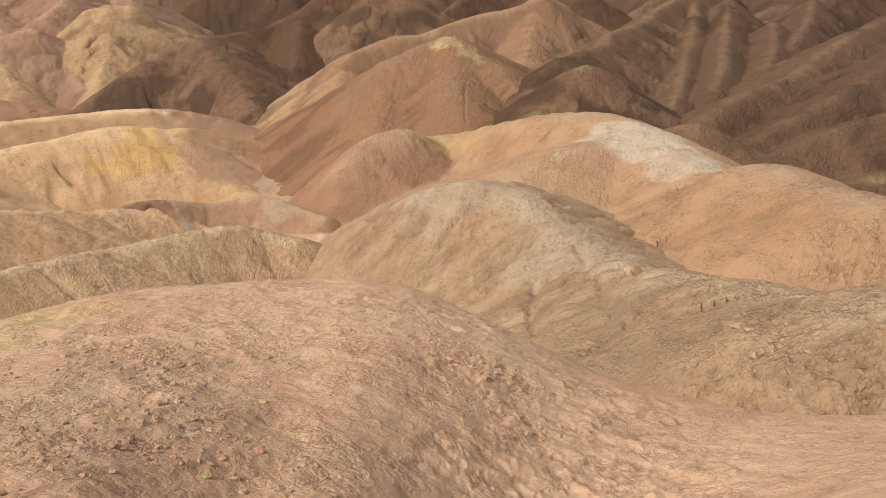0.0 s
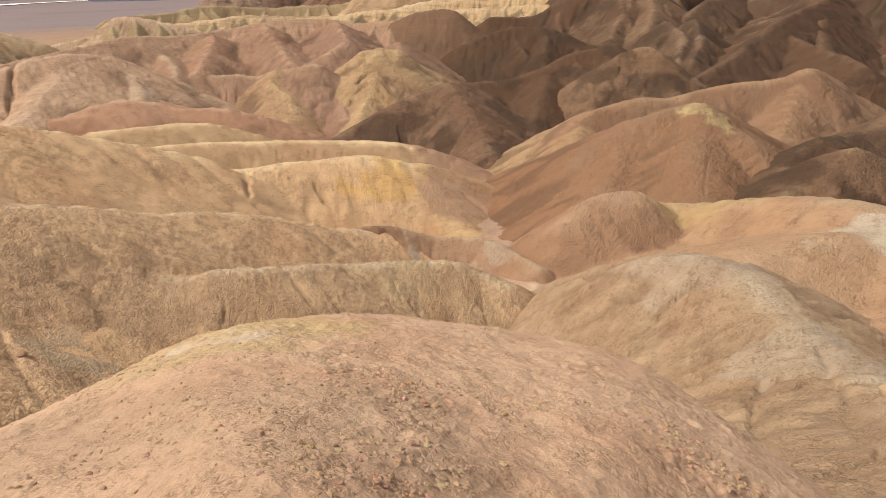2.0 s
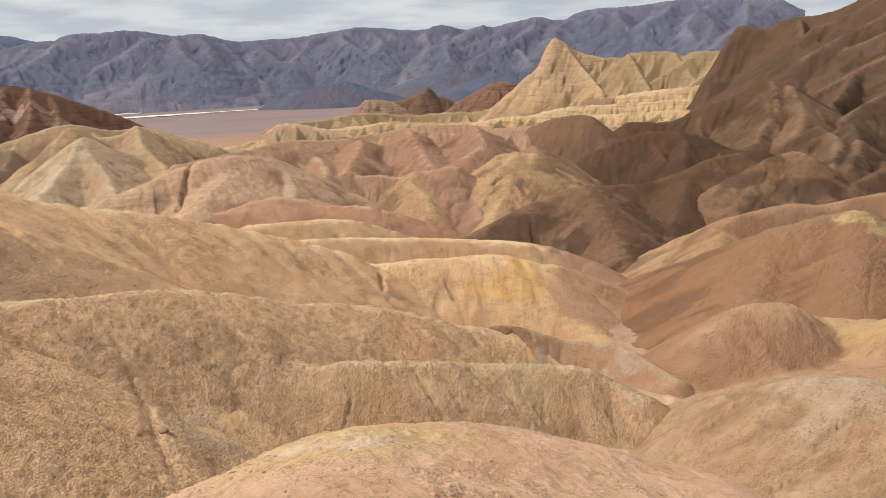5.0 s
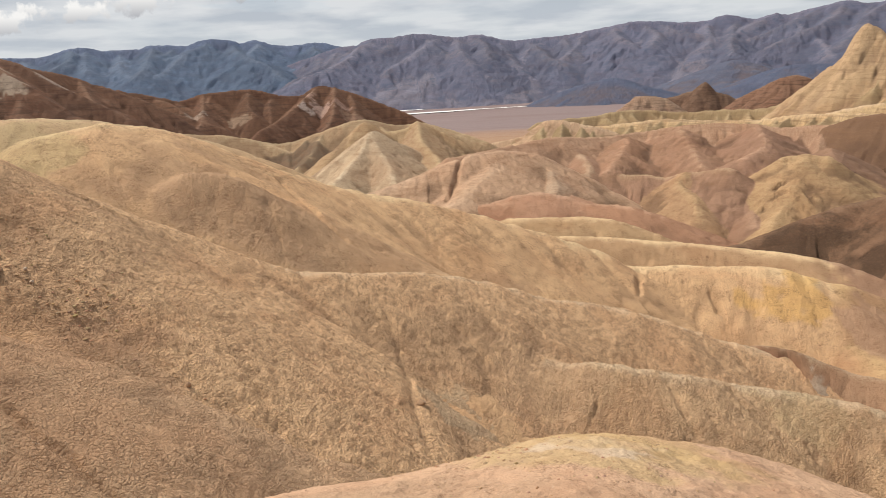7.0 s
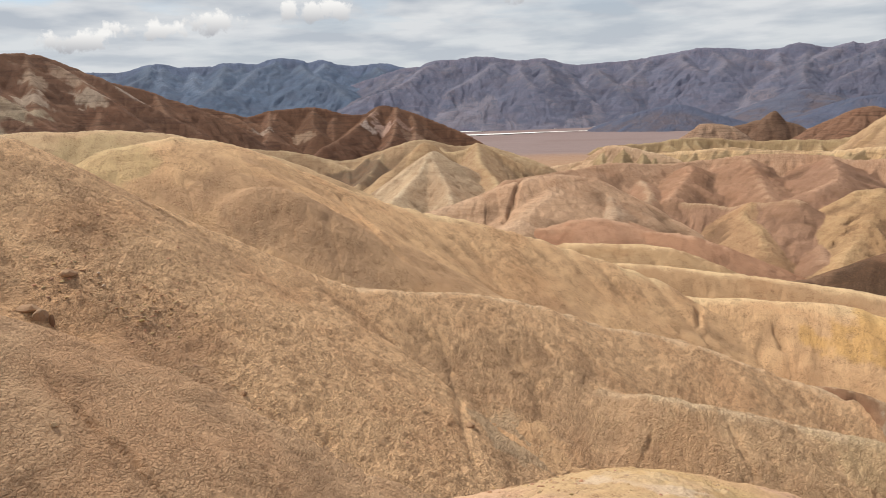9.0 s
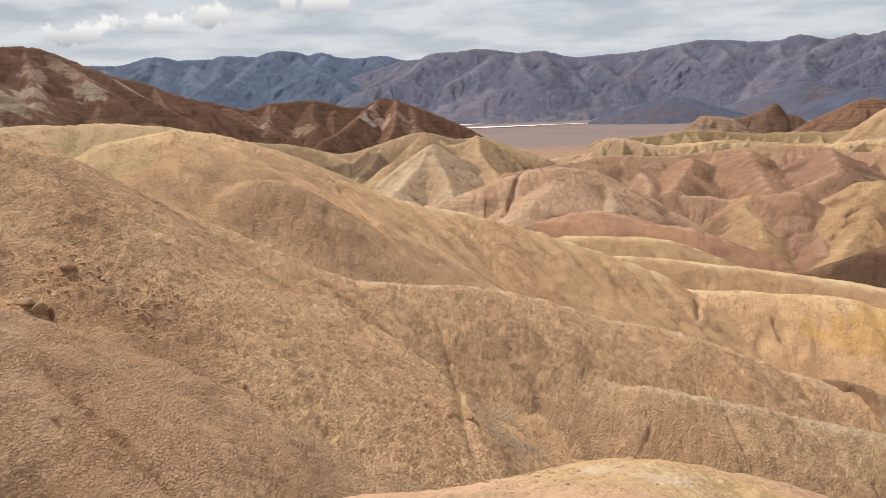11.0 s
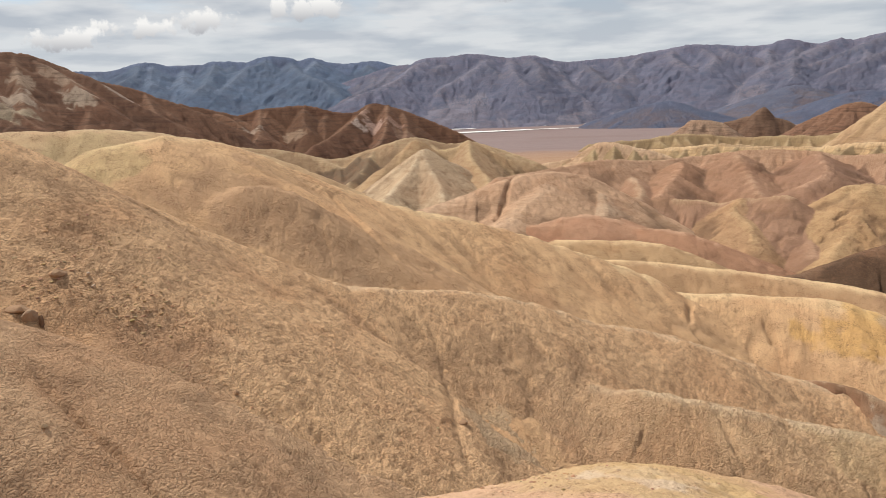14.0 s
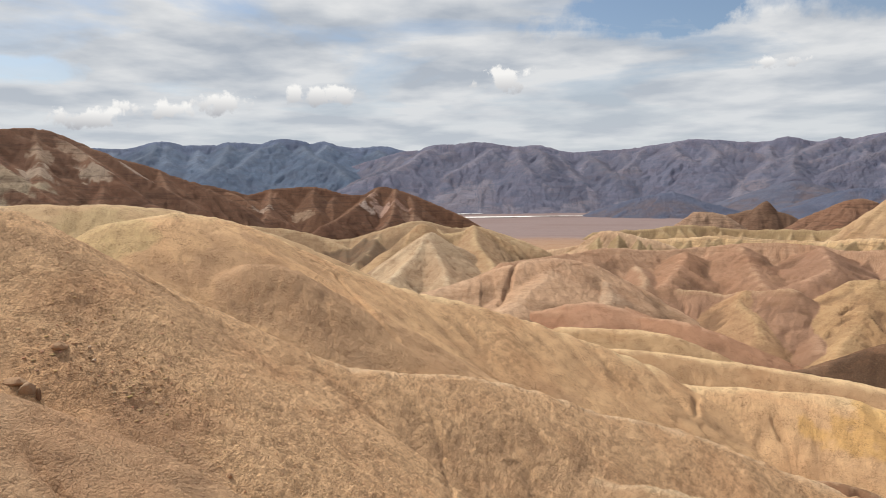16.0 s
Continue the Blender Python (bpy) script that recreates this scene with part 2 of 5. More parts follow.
def vnoise(x, y, seed=0):
    """Smooth noise from -1 to 1."""
    x, y = np.asarray(x, np.float32), np.asarray(y, np.float32)
    ix, iy = np.floor(x), np.floor(y)
    fx, fy = x - ix, y - iy
    fx, fy = fx * fx * fx * (fx * (fx * 6 - 15) + 10), fy * fy * fy * (fy * (fy * 6 - 15) + 10)
    ix, iy = ix.astype(np.int64), iy.astype(np.int64)
    a, b = hashed(ix, iy, seed), hashed(ix + 1, iy, seed)
    c, d = hashed(ix, iy + 1, seed), hashed(ix + 1, iy + 1, seed)
    return 2 * (a + (b - a) * fx + (c - a) * fy + (a - b - c + d) * fx * fy) - 1


def fbm(x, y, octaves=4, seed=0, gain=0.5):
    total, amp, norm = 0.0, 1.0, 0.0
    for i in range(octaves):
        total = total + amp * vnoise(x * 1.0 + 17.3 * i, y - 9.1 * i, seed + i)
        norm += amp
        amp *= gain
        x, y = (0.8 * x - 0.6 * y) * 2.03, (0.6 * x + 0.8 * y) * 2.03
    return total / norm


def base_level(r):
    return np.interp(r, (0, 20, 35, 60, 110, 200, 330, 600, 1200, 2600, 3350, 4200, 5000), (-14, -20, -24, -29, -34, -36, -38, -44, -72, -107, -108, -66, -60))


def spline(points, steps):
    """A smooth line through the points."""
    p = np.array(points, float)
    if len(p) < 3:
        return p
    q = np.vstack([2 * p[0] - p[1], p, 2 * p[-1] - p[-2]])
    out = []
    for i in range(len(p) - 1):
        a, b, c, d = q[i:i + 4]
        for u in np.arange(steps) / steps:
            out.append(0.5 * (2 * b + (c - a) * u + (2 * a - 5 * b + 4 * c - d) * u**2 + (3 * b - a - 3 * c + d) * u**3))
    return np.array(out + [p[-1]])


def ridge(X, Y, points, far, near, soft, flute=0.0, depth=0.0, cap=None, seed=0):
    """One ridge: its heights, how deep its gullies cut, the distance from its crest, and the flow line that each place lies on.
    Its sides fall off to the far (left) and near (right) hand of the crest line, rounded over soft metres, and are cut by narrow gullies
    about flute metres apart and depth metres deep; cap: how steeply its ends fall."""
    cap = 0.5 * (far + near) if cap is None else cap
    line = spline(points, 3 if len(points) > 5 else 4)
    top = np.full(X.shape, -1e9)
    d, px, py = np.zeros(X.shape), np.zeros(X.shape), np.zeros(X.shape)
    for a, b in zip(line[:-1], line[1:]):
        ex, ey = b[0] - a[0], b[1] - a[1]
        length = math.hypot(ex, ey) + 1e-9
        u = np.clip(((X - a[0]) * ex + (Y - a[1]) * ey) / length**2, 0, 1)
        qx, qy = a[0] + u * ex, a[1] + u * ey
        away = np.sqrt((X - qx) ** 2 + (Y - qy) ** 2)
        sine = ((Y - qy) * ex - (X - qx) * ey) / length / (away + 1e-3)
        slope = (far * (0.5 + 0.5 * sine) + near * (0.5 - 0.5 * sine)) * sine * sine + cap * (1 - sine * sine)
        h = a[2] + u * (b[2] - a[2]) - slope * (np.sqrt(away * away + soft * soft) - soft)
        m = h > top
        top, d, px, py = np.where(m, h, top), np.where(m, away, d), np.where(m, qx, px), np.where(m, qy, py)
    cut = np.zeros(X.shape)
    if depth:
        w = 0.35 * flute
        wx, wy = X + w * fbm(X / flute * 0.8, Y / flute * 0.8, 2, seed + 5), Y + w * fbm(X / flute * 0.8, Y / flute * 0.8, 2, seed + 9)
        gx, gy = px + (wx - px) * 0.32, py + (wy - py) * 0.32
        fade = np.clip((d - 0.15 * flute) / (1.3 * flute), 0, 1)
        main = np.clip(1 - np.abs(fbm(gx / flute, gy / flute, 2, seed)) * 2.4, 0, 1) ** 1.5
        side = np.clip(1 - np.abs(fbm(gx / flute * 2.7 + 7, gy / flute * 2.7, 2, seed + 3)) * 2.6, 0, 1) ** 1.5
        cut = fade * np.clip(main + 0.45 * side, 0, 1.3)
        top = top - depth * cut
    return top, np.clip(cut, 0, 1), d, px + (X - px) * 0.14, py + (Y - py) * 0.14


def apron(X, Y, knots, inner, outer, soft, seed=0):
    """The ground that falls from the overlook to a rounded edge, whose place and height the knots give, and then drops more steeply."""
    p = np.array(knots)
    turn, edge = np.arctan2(p[:, 0], p[:, 1]), np.hypot(p[:, 0], p[:, 1])
    order = np.argsort(turn)
    A, r = np.arctan2(X, Y), np.hypot(X, Y)
    fine = np.linspace(turn.min(), turn.max(), 200)
    width = np.exp(-(np.linspace(-2, 2, 33)) ** 2)
    even = [np.convolve(np.pad(np.interp(fine, turn[order], v[order]), 16, mode="edge"), width / width.sum(), "valid") for v in (edge, p[:, 2])]
    d = r - np.interp(A, fine, even[0])
    z = np.interp(A, fine, even[1]) - (0.5 * (outer + inner) * d + 0.5 * (outer - inner) * (np.sqrt(d * d + soft * soft) - soft))
    return z, np.zeros(X.shape), np.abs(d), X, Y


def carve(X, Y, line, width, depth, seed=0):
    """How deep a gully along a line cuts, strongest at its middle."""
    p = np.array(line)
    inside = (X > p[:, 0].min() - 4 * width) & (X < p[:, 0].max() + 4 * width) & (Y > p[:, 1].min() - 4 * width) & (Y < p[:, 1].max() + 4 * width)
    cut = np.zeros(X.shape)
    if not inside.any():
        return cut
    x, y = X[inside], Y[inside]
    best, along, run = np.full(x.shape, 1e9), np.zeros(x.shape), 0.0
    jx = x + 0.9 * width * fbm(x / width / 4, y / width / 4, 3, seed + 401)
    jy = y + 0.9 * width * fbm(x / width / 4, y / width / 4, 3, seed + 402)
    pts = spline(line, 4)
    whole = np.hypot(*np.diff(pts[:, :2], axis=0).T).sum()
    for a, b in zip(pts[:-1], pts[1:]):
        ex, ey = b[0] - a[0], b[1] - a[1]
        length = math.hypot(ex, ey) + 1e-9
        u = np.clip(((jx - a[0]) * ex + (jy - a[1]) * ey) / length**2, 0, 1)
        d = np.hypot(jx - a[0] - u * ex, jy - a[1] - u * ey)
        m = d < best
        best, along = np.where(m, d, best), np.where(m, run + u * length, along)
        run += length
    f = along / whole
    cut[inside] = depth * np.exp(-((best / width) ** 2)) * np.clip(8 * f * (1 - f) + 0.15, 0, 1)
    return cut


def spurs(points, spacing, fall, length, side, soft, flute, depth, rim, flank, seed=0, lean=0.0):
    """Side ridges that run down the near side of a crest, with a way and length of their own."""
    rng = np.random.RandomState(seed + 11)
    line = spline(points, 6)
    run = np.concatenate([[0], np.cumsum(np.hypot(*np.diff(line[:, :2], axis=0).T))])
    out, s = [], spacing * 0.4
    while s < run[-1]:
        p = np.array([np.interp(s, run, line[:, i]) for i in range(3)])
        q = np.array([np.interp(min(s + 0.5, run[-1]), run, line[:, i]) - np.interp(max(s - 0.5, 0), run, line[:, i]) for i in range(3)])
        way = math.atan2(q[1], q[0]) - math.pi / 2 + lean + rng.uniform(-0.5, 0.5)
        far, pts = length * rng.uniform(0.5, 1.1), [tuple(p - [0, 0, 0.02 * length])]
        for k in (0.25, 0.5, 0.75, 1.0):
            way += rng.uniform(-0.35, 0.35)
            p = p + [math.cos(way) * far / 4, math.sin(way) * far / 4, -fall * rng.uniform(0.8, 1.2) * far / 4]
            pts.append(tuple(p))
        shade = rng.uniform(0.85, 1.12)
        out.append((pts, (side, side, soft, flute, depth), tuple(c * shade for c in rim), tuple(c * shade for c in flank)))
        s += spacing * rng.uniform(0.6, 1.4)
    return out


class Hill:
    """A hill of ridges, each with the colours of its crest (rim, on most hills paler, as if sunlit) and sides (flank).
    """

    def __init__(self, ridges, k=0.3, rough=(), crumb=(), gullies=(), rim_width=1.0, stains=(), seed=0, gully_tone=(0.16, 0.095, 0.06), gully_mix=0.35):
        self.ridges, self.k, self.rough, self.crumb, self.gullies = ridges, k, rough, crumb, gullies
        self.rim_width, self.stains, self.seed, self.gully_tone, self.gully_mix = rim_width, stains, seed, gully_tone, gully_mix

    def survey(self, X, Y):
        """Heights, gully depth from 0 to 1, colours and flow lines."""
        z, seed = np.full(X.shape, -1e3), self.seed
        rill, fx, fy = np.zeros(X.shape), X.copy(), Y.copy()
        tone = np.zeros(X.shape + (3,))
        drift = fbm(X / self.rim_width / 1.6, Y / self.rim_width / 1.6, 3, seed + 390)
        for i, (points, shape, rim, flank) in enumerate(self.ridges):
            line = np.array(points)
            if len(shape) == 3:
                inside = np.ones(X.shape, bool)
            else:
                tall = line[:, 2].max() - base_level(np.hypot(line[:, 0], line[:, 1])).min() + 4
                reach = tall / max(0.12, min(shape[0], shape[1])) + 2 * shape[2]
                inside = (X > line[:, 0].min() - reach) & (X < line[:, 0].max() + reach) & (Y > line[:, 1].min() - reach) & (Y < line[:, 1].max() + reach)
            if not inside.any():
                continue
            h, c, d, gx, gy = (apron if len(shape) == 3 else ridge)(X[inside], Y[inside], points, *shape, seed=seed + 31 * i)
            old = z[inside]
            side = np.clip(0.5 + 0.5 * (h - old) / self.k, 0, 1)
            z[inside] = old + (h - old) * side + self.k * side * (1 - side)
            rill[inside] += (c - rill[inside]) * side
            m = side > 0.5
            fx[inside], fy[inside] = np.where(m, gx, fx[inside]), np.where(m, gy, fy[inside])
            # the rim fades into the flank; on most hills it paints the sunlit crest
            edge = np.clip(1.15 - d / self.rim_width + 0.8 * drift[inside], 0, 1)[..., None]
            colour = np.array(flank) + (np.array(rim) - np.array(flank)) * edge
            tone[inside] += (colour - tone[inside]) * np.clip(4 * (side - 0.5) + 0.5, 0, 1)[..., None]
        for j, (size, amp) in enumerate(self.rough):
            n = fbm(X / size, Y / size, 3, seed + 200 + j)
            z = z + amp * (n if j == 0 else 0.9 - 2.2 * np.abs(n))
        heap_shade = np.zeros(X.shape)
        if self.crumb:
            # broken crust: clods thrown up in patches
            size, amp, patch, least = self.crumb
            where = np.clip((fbm(X / patch, Y / patch, 4, seed + 501) - least) / 0.22, 0, 1)
            heap = np.clip(0.5 + 0.9 * fbm(X / size, Y / size, 3, seed + 502, 0.65), 0, 1)
            z = z + amp * where * (heap - 0.4)
            heap_shade = where * np.clip((0.42 - heap) / 0.15, 0, 1)
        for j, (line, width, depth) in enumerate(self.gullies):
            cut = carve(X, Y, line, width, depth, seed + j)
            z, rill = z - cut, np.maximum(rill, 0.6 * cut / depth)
        # gullies darken with depth: gravel on dark hills, crease shade painted on the rest
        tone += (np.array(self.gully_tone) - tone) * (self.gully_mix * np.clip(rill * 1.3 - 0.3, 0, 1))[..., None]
        # low spots between clods are darkened, painting the shade that lies there
        tone += (np.array((0.13, 0.075, 0.042)) - tone) * (0.28 * heap_shade)[..., None]
        for i, (x, y, radius, colour, strength) in enumerate(self.stains):
            near = np.hypot(X - x, Y - y) < 2.2 * radius
            ragged = fbm(X[near] / radius * 1.7, Y[near] / radius * 1.7, 4, seed + 300 + i)
            w = strength * np.clip((1.0 - np.hypot(X[near] - x, Y[near] - y) / radius + 0.9 * ragged) / 0.25, 0, 1)
            tone[near] += (np.array(colour) - tone[near]) * w[..., None]
        return z, rill, tone, fx, fy

    def __call__(self, x, y):
        return self.survey(np.atleast_1d(np.asarray(x, float)), np.atleast_1d(np.asarray(y, float)))[0]

    def build(self, name, material, label, category, res, span, sector):
        """The hill's mesh, on rings of cells that grow with the distance from the overlook."""
        A = np.radians(np.arange(*sector, res[0]))
        Rr = np.exp(np.arange(math.log(span[0]), math.log(span[1]), res[1]))
        AA, RR = np.meshgrid(A, Rr)
        X, Y = RR * np.sin(AA), RR * np.cos(AA)
        Z, rill, tone, fx, fy = self.survey(X, Y)
        ok = Z > base_level(RR) - 1.0
        keep = ok[:-1, :-1] | ok[:-1, 1:] | ok[1:, :-1] | ok[1:, 1:]
        me, co, used = mesh_from_grid(name, X, Y, Z, keep, material)
        colour_mesh(me, tone.reshape(-1, 3)[used], rill.ravel()[used], np.stack([fx.ravel(), fy.ravel(), 0.12 * Z.ravel()], -1)[used])
        tagged(new(name, me), label, category)
        return self


def mesh_from_grid(name, X, Y, Z, keep, material):
    """A mesh from a grid of heights, of the cells that keep marks."""
    rows, cols = X.shape
    idx = np.arange(rows * cols).reshape(rows, cols)
    quads = np.stack([idx[:-1, :-1], idx[:-1, 1:], idx[1:, 1:], idx[1:, :-1]], -1)[keep]
    used = np.zeros(rows * cols, bool)
    used[quads.ravel()] = True
    order = np.cumsum(used) - 1
    co = np.stack([X.ravel(), Y.ravel(), Z.ravel()], -1)[used].astype(np.float32)
    quads = order[quads].astype(np.int32)
    me = bpy.data.meshes.new(name)
    me.vertices.add(len(co))
    me.vertices.foreach_set("co", co.ravel())
    me.loops.add(quads.size)
    me.loops.foreach_set("vertex_index", quads.ravel())
    me.polygons.add(len(quads))
    me.polygons.foreach_set("loop_start", np.arange(0, quads.size, 4, dtype=np.int32))
    me.update(calc_edges=True)
    me.polygons.foreach_set("use_smooth", np.ones(len(quads), bool))
    me.materials.append(material)
    return me, co, used


def colour_mesh(me, tone, rill=None, flow=None):
    """Store the colours, the gully depth and the flow lines on a mesh; tone may be one colour."""
    n = len(me.vertices)
    co = np.zeros(n * 3, np.float32)
    me.vertices.foreach_get("co", co)
    rgba = np.ones((n, 4), np.float32)
    rgba[:, :3] = np.asarray(tone, np.float32)
    me.attributes.new("tone", "FLOAT_COLOR", "POINT").data.foreach_set("color", rgba.ravel())
    me.attributes.new("rill", "FLOAT", "POINT").data.foreach_set("value", np.zeros(n, np.float32) if rill is None else rill.astype(np.float32))
    me.attributes.new("flow", "FLOAT_VECTOR", "POINT").data.foreach_set("vector", co if flow is None else flow.astype(np.float32).ravel())


# ---- ground ----
def ground():
    A = np.radians(np.arange(-180, 180.1, 1.0))
    Rr = np.concatenate([[0.5], np.exp(np.arange(math.log(2), math.log(4950), 0.03))])
    AA, RR = np.meshgrid(A, Rr)
    X, Y = RR * np.sin(AA), RR * np.cos(AA)
    Z = base_level(RR) + 0.02 * np.clip(RR, 0, 60) * fbm(X / 12, Y / 12, 4, 3)
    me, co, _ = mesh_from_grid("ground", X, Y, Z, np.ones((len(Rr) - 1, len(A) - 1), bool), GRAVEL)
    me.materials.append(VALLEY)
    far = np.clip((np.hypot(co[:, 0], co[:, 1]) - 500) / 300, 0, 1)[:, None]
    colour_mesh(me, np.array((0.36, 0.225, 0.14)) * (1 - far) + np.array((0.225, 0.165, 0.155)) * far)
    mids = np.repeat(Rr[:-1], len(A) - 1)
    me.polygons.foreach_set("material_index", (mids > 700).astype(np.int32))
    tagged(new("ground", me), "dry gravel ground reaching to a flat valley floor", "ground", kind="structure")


ground()



def salt_flat():
    """White salt in long ragged bands on the valley floor."""
    A = np.radians(np.arange(-3, 13, 0.04))
    Rr = np.arange(2450, 3600, 9.0)
    AA, RR = np.meshgrid(A, Rr)
    deg = np.degrees(AA)
    X, Y = RR * np.sin(AA), RR * np.cos(AA)
    n = fbm(deg / 2.5, RR / 300, 4, 8)
    band = np.maximum(1 - np.abs(RR - 3300 - 6 * deg + 60 * n) / np.maximum(110 - 3 * deg, 20), 1 - np.abs(RR - 2760 - 12 * deg + 60 * n) / np.maximum(75 - 5 * deg, 8))
    ok = band + 0.45 * n > 0.1
    me, co, _ = mesh_from_grid("salt_flat", X, Y, base_level(RR) + 2.2, (ok[:-1, :-1] & ok[1:, 1:]), SALT_CRUST)
    colour_mesh(me, (0.78, 0.76, 0.74))
    tagged(new("salt_flat", me), "white salt crust in long bands on the valley floor", "ground", kind="structure")


salt_flat()

# ---- hills, from the overlook outwards ----
MOUND = []
MOUND.append(([(-2.52, 4.89, -3.36), (-0.24, 6, -3.79), (0.3, 6.65, -4.12), (1.93, 8.04, -4.56), (3.69, 7.95, -4.89), (6.61, 6.48, -5.58), (7.02, 5.19, -5.4), (6.54, 3.83, -5.2), (6.25, 2.79, -5.12), (5.94, 1.54, -5.16), (5.88, 0.05, -4.96), (6.09, -1.15, -4.58), (6.08, -2.27, -3.93)],
    (0.38, 0.95, 1.0), (0.52, 0.332, 0.212), (0.52, 0.332, 0.212)))
mound = Hill(MOUND, k=1.0, rough=((2.0, 0.08), (0.5, 0.025), (0.16, 0.012)), crumb=(0.12, 0.035, 1.0, 0.12), seed=62, rim_width=1.0, stains=[(1.3, 6.8, 1.6, (0.46, 0.33, 0.16), 0.6), (1.7, 6.1, 0.6, (0.56, 0.44, 0.33), 0.6), (2.2, 7.3, 1.5, (0.5, 0.34, 0.16), 0.5), (0.3, 4.2, 1.2, (0.4, 0.26, 0.165), 0.5), (-0.8, 4.6, 1.0, (0.4, 0.26, 0.165), 0.5), (1.4, 2.0, 0.9, (0.4, 0.26, 0.165), 0.5), (0.7, 3.2, 1.0, (0.4, 0.26, 0.165), 0.5), (1.9, 3.3, 0.6, (0.38, 0.25, 0.16), 0.5)]).build("badland_hill", MOUND_CRUST, "pink-tan crumbly clay mound below the overlook", "hill", res=(0.17, 0.0055), span=(1.0, 13), sector=(-42, 114))

SPUR = []
SPUR.append(([(28.5, 23.15, -17.79), (29.07, 22.45, -17.06), (30.02, 21.21, -16.02), (30.49, 18.74, -15.14), (29.88, 15.84, -14.98), (28.03, 12.9, -15.04), (25.32, 9.11, -14.54), (21.28, 5.41, -12.68), (16.93, 1.94, -9.89), (13.1, -1.19, -7.5), (10.94, -2.54, -5.41)],
    (0.55, 0.62, 2.0, 1.6, 0.22, 1.0), (0.5, 0.385, 0.26), (0.43, 0.29, 0.175)))
spur = Hill(SPUR, k=0.5, rough=((2.6, 0.14), (0.7, 0.035), (0.22, 0.02)), crumb=(0.2, 0.08, 2.0, -0.05), seed=70, rim_width=1.6, stains=[(30.7, 18.5, 3.5, (0.47, 0.37, 0.27), 0.5), (25.2, 9.5, 3.0, (0.45, 0.36, 0.26), 0.5)], gullies=[([(26.4, 12.2), (24.7, 14.2), (24.0, 16.8)], 0.22, 0.2), ([(24.8, 10.2), (23.5, 12.3), (22.4, 14.7)], 0.22, 0.2), ([(23.5, 8.6), (20.5, 9.1), (18.7, 10.2)], 0.22, 0.2), ([(28.4, 16.0), (26.2, 17.6), (24.2, 19.1)], 0.2, 0.18), ([(23.8, 11.0), (20.2, 9.4), (15.8, 7.1)], 0.3, 0.3), ([(16.8, 3.3), (15.3, 3.9), (12.0, 3.8)], 0.2, 0.2), ([(26.4, 10.6), (20.7, 7.0), (15.6, 4.7)], 0.2, 0.15)]).build("badland_hill", FURROWED, "tan and grey furrowed clay spur with a pale dome", "hill", res=(0.14, 0.0058), span=(7, 55), sector=(35, 110))

RIDGE_RIGHT = []
RIDGE_RIGHT.append(([(48.78, 36.19, -20.91), (51.61, 33.94, -21.21), (52.64, 28.41, -19.39), (52.66, 23.97, -18.01), (52.3, 19.74, -17.32), (49.7, 15.08, -17.24), (45.59, 11.3, -16.95), (41.36, 7.35, -16.41), (39.77, 4.69, -14.87), (37, 2.38, -14.49), (33.11, -1.08, -13.2)],
    (0.6, 0.5, 3, 4, 0.35, 1.2), (0.45, 0.306, 0.189), (0.432, 0.261, 0.149)))
RIDGE_RIGHT.append(([(47.57, 15.17, -17.11), (42.15, 18.11, -17.22), (38.3, 19.19, -17.64)],
    (0.5, 0.5, 2.5, 0, 0), (0.45, 0.297, 0.18), (0.423, 0.261, 0.153)))
RIDGE_RIGHT.append(([(40, 37.5, -20.8), (41.6, 37.4, -20.1), (43.4, 37.2, -19.4), (45.2, 36.6, -19.2), (46.9, 35.8, -19.4), (48.3, 35.3, -20.3)],
    (0.8, 0.62, 1.2, 2, 0.15, 1.3), (0.414, 0.261, 0.162), (0.342, 0.198, 0.117)))
ridge_right = Hill(RIDGE_RIGHT, k=0.8, rough=((2.6, 0.14), (0.7, 0.03), (0.22, 0.016)), crumb=(0.25, 0.1, 3.0, 0.15), seed=93, rim_width=2.0, stains=[(47.7, 14.8, 5.0, (0.54, 0.45, 0.342), 0.7), (43.9, 9.7, 4.0, (0.522, 0.432, 0.324), 0.6), (50.8, 33.4, 5.0, (0.468, 0.315, 0.144), 0.6)]).build("badland_hill", SMOOTH, "orange and cream rounded clay ridge", "hill", res=(0.12, 0.005), span=(12, 95), sector=(38, 100))

SLOPE_LEFT = []
SLOPE_LEFT.append(([(-30.24, 31.96, 1.07), (-24.55, 35.3, -0.75), (-23.35, 36.11, -1.91), (-21.84, 37.04, -2.79), (-18.78, 38.13, -4.74), (-14.54, 39.4, -7.22), (-11.55, 40.38, -9.07), (-8.3, 41.17, -10.67), (-4.22, 42.79, -11.66), (2.58, 45.93, -13.31), (8.91, 48.18, -15.85), (15.58, 49.61, -17.85), (24.53, 49.35, -21.44), (29.13, 49.13, -22.27)],
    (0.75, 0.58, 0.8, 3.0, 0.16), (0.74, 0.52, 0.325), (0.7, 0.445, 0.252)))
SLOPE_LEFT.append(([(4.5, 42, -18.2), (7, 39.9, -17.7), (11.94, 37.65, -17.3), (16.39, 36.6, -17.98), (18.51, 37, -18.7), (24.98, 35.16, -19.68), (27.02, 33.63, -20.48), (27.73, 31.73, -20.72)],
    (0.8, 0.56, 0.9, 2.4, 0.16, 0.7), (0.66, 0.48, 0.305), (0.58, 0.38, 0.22)))
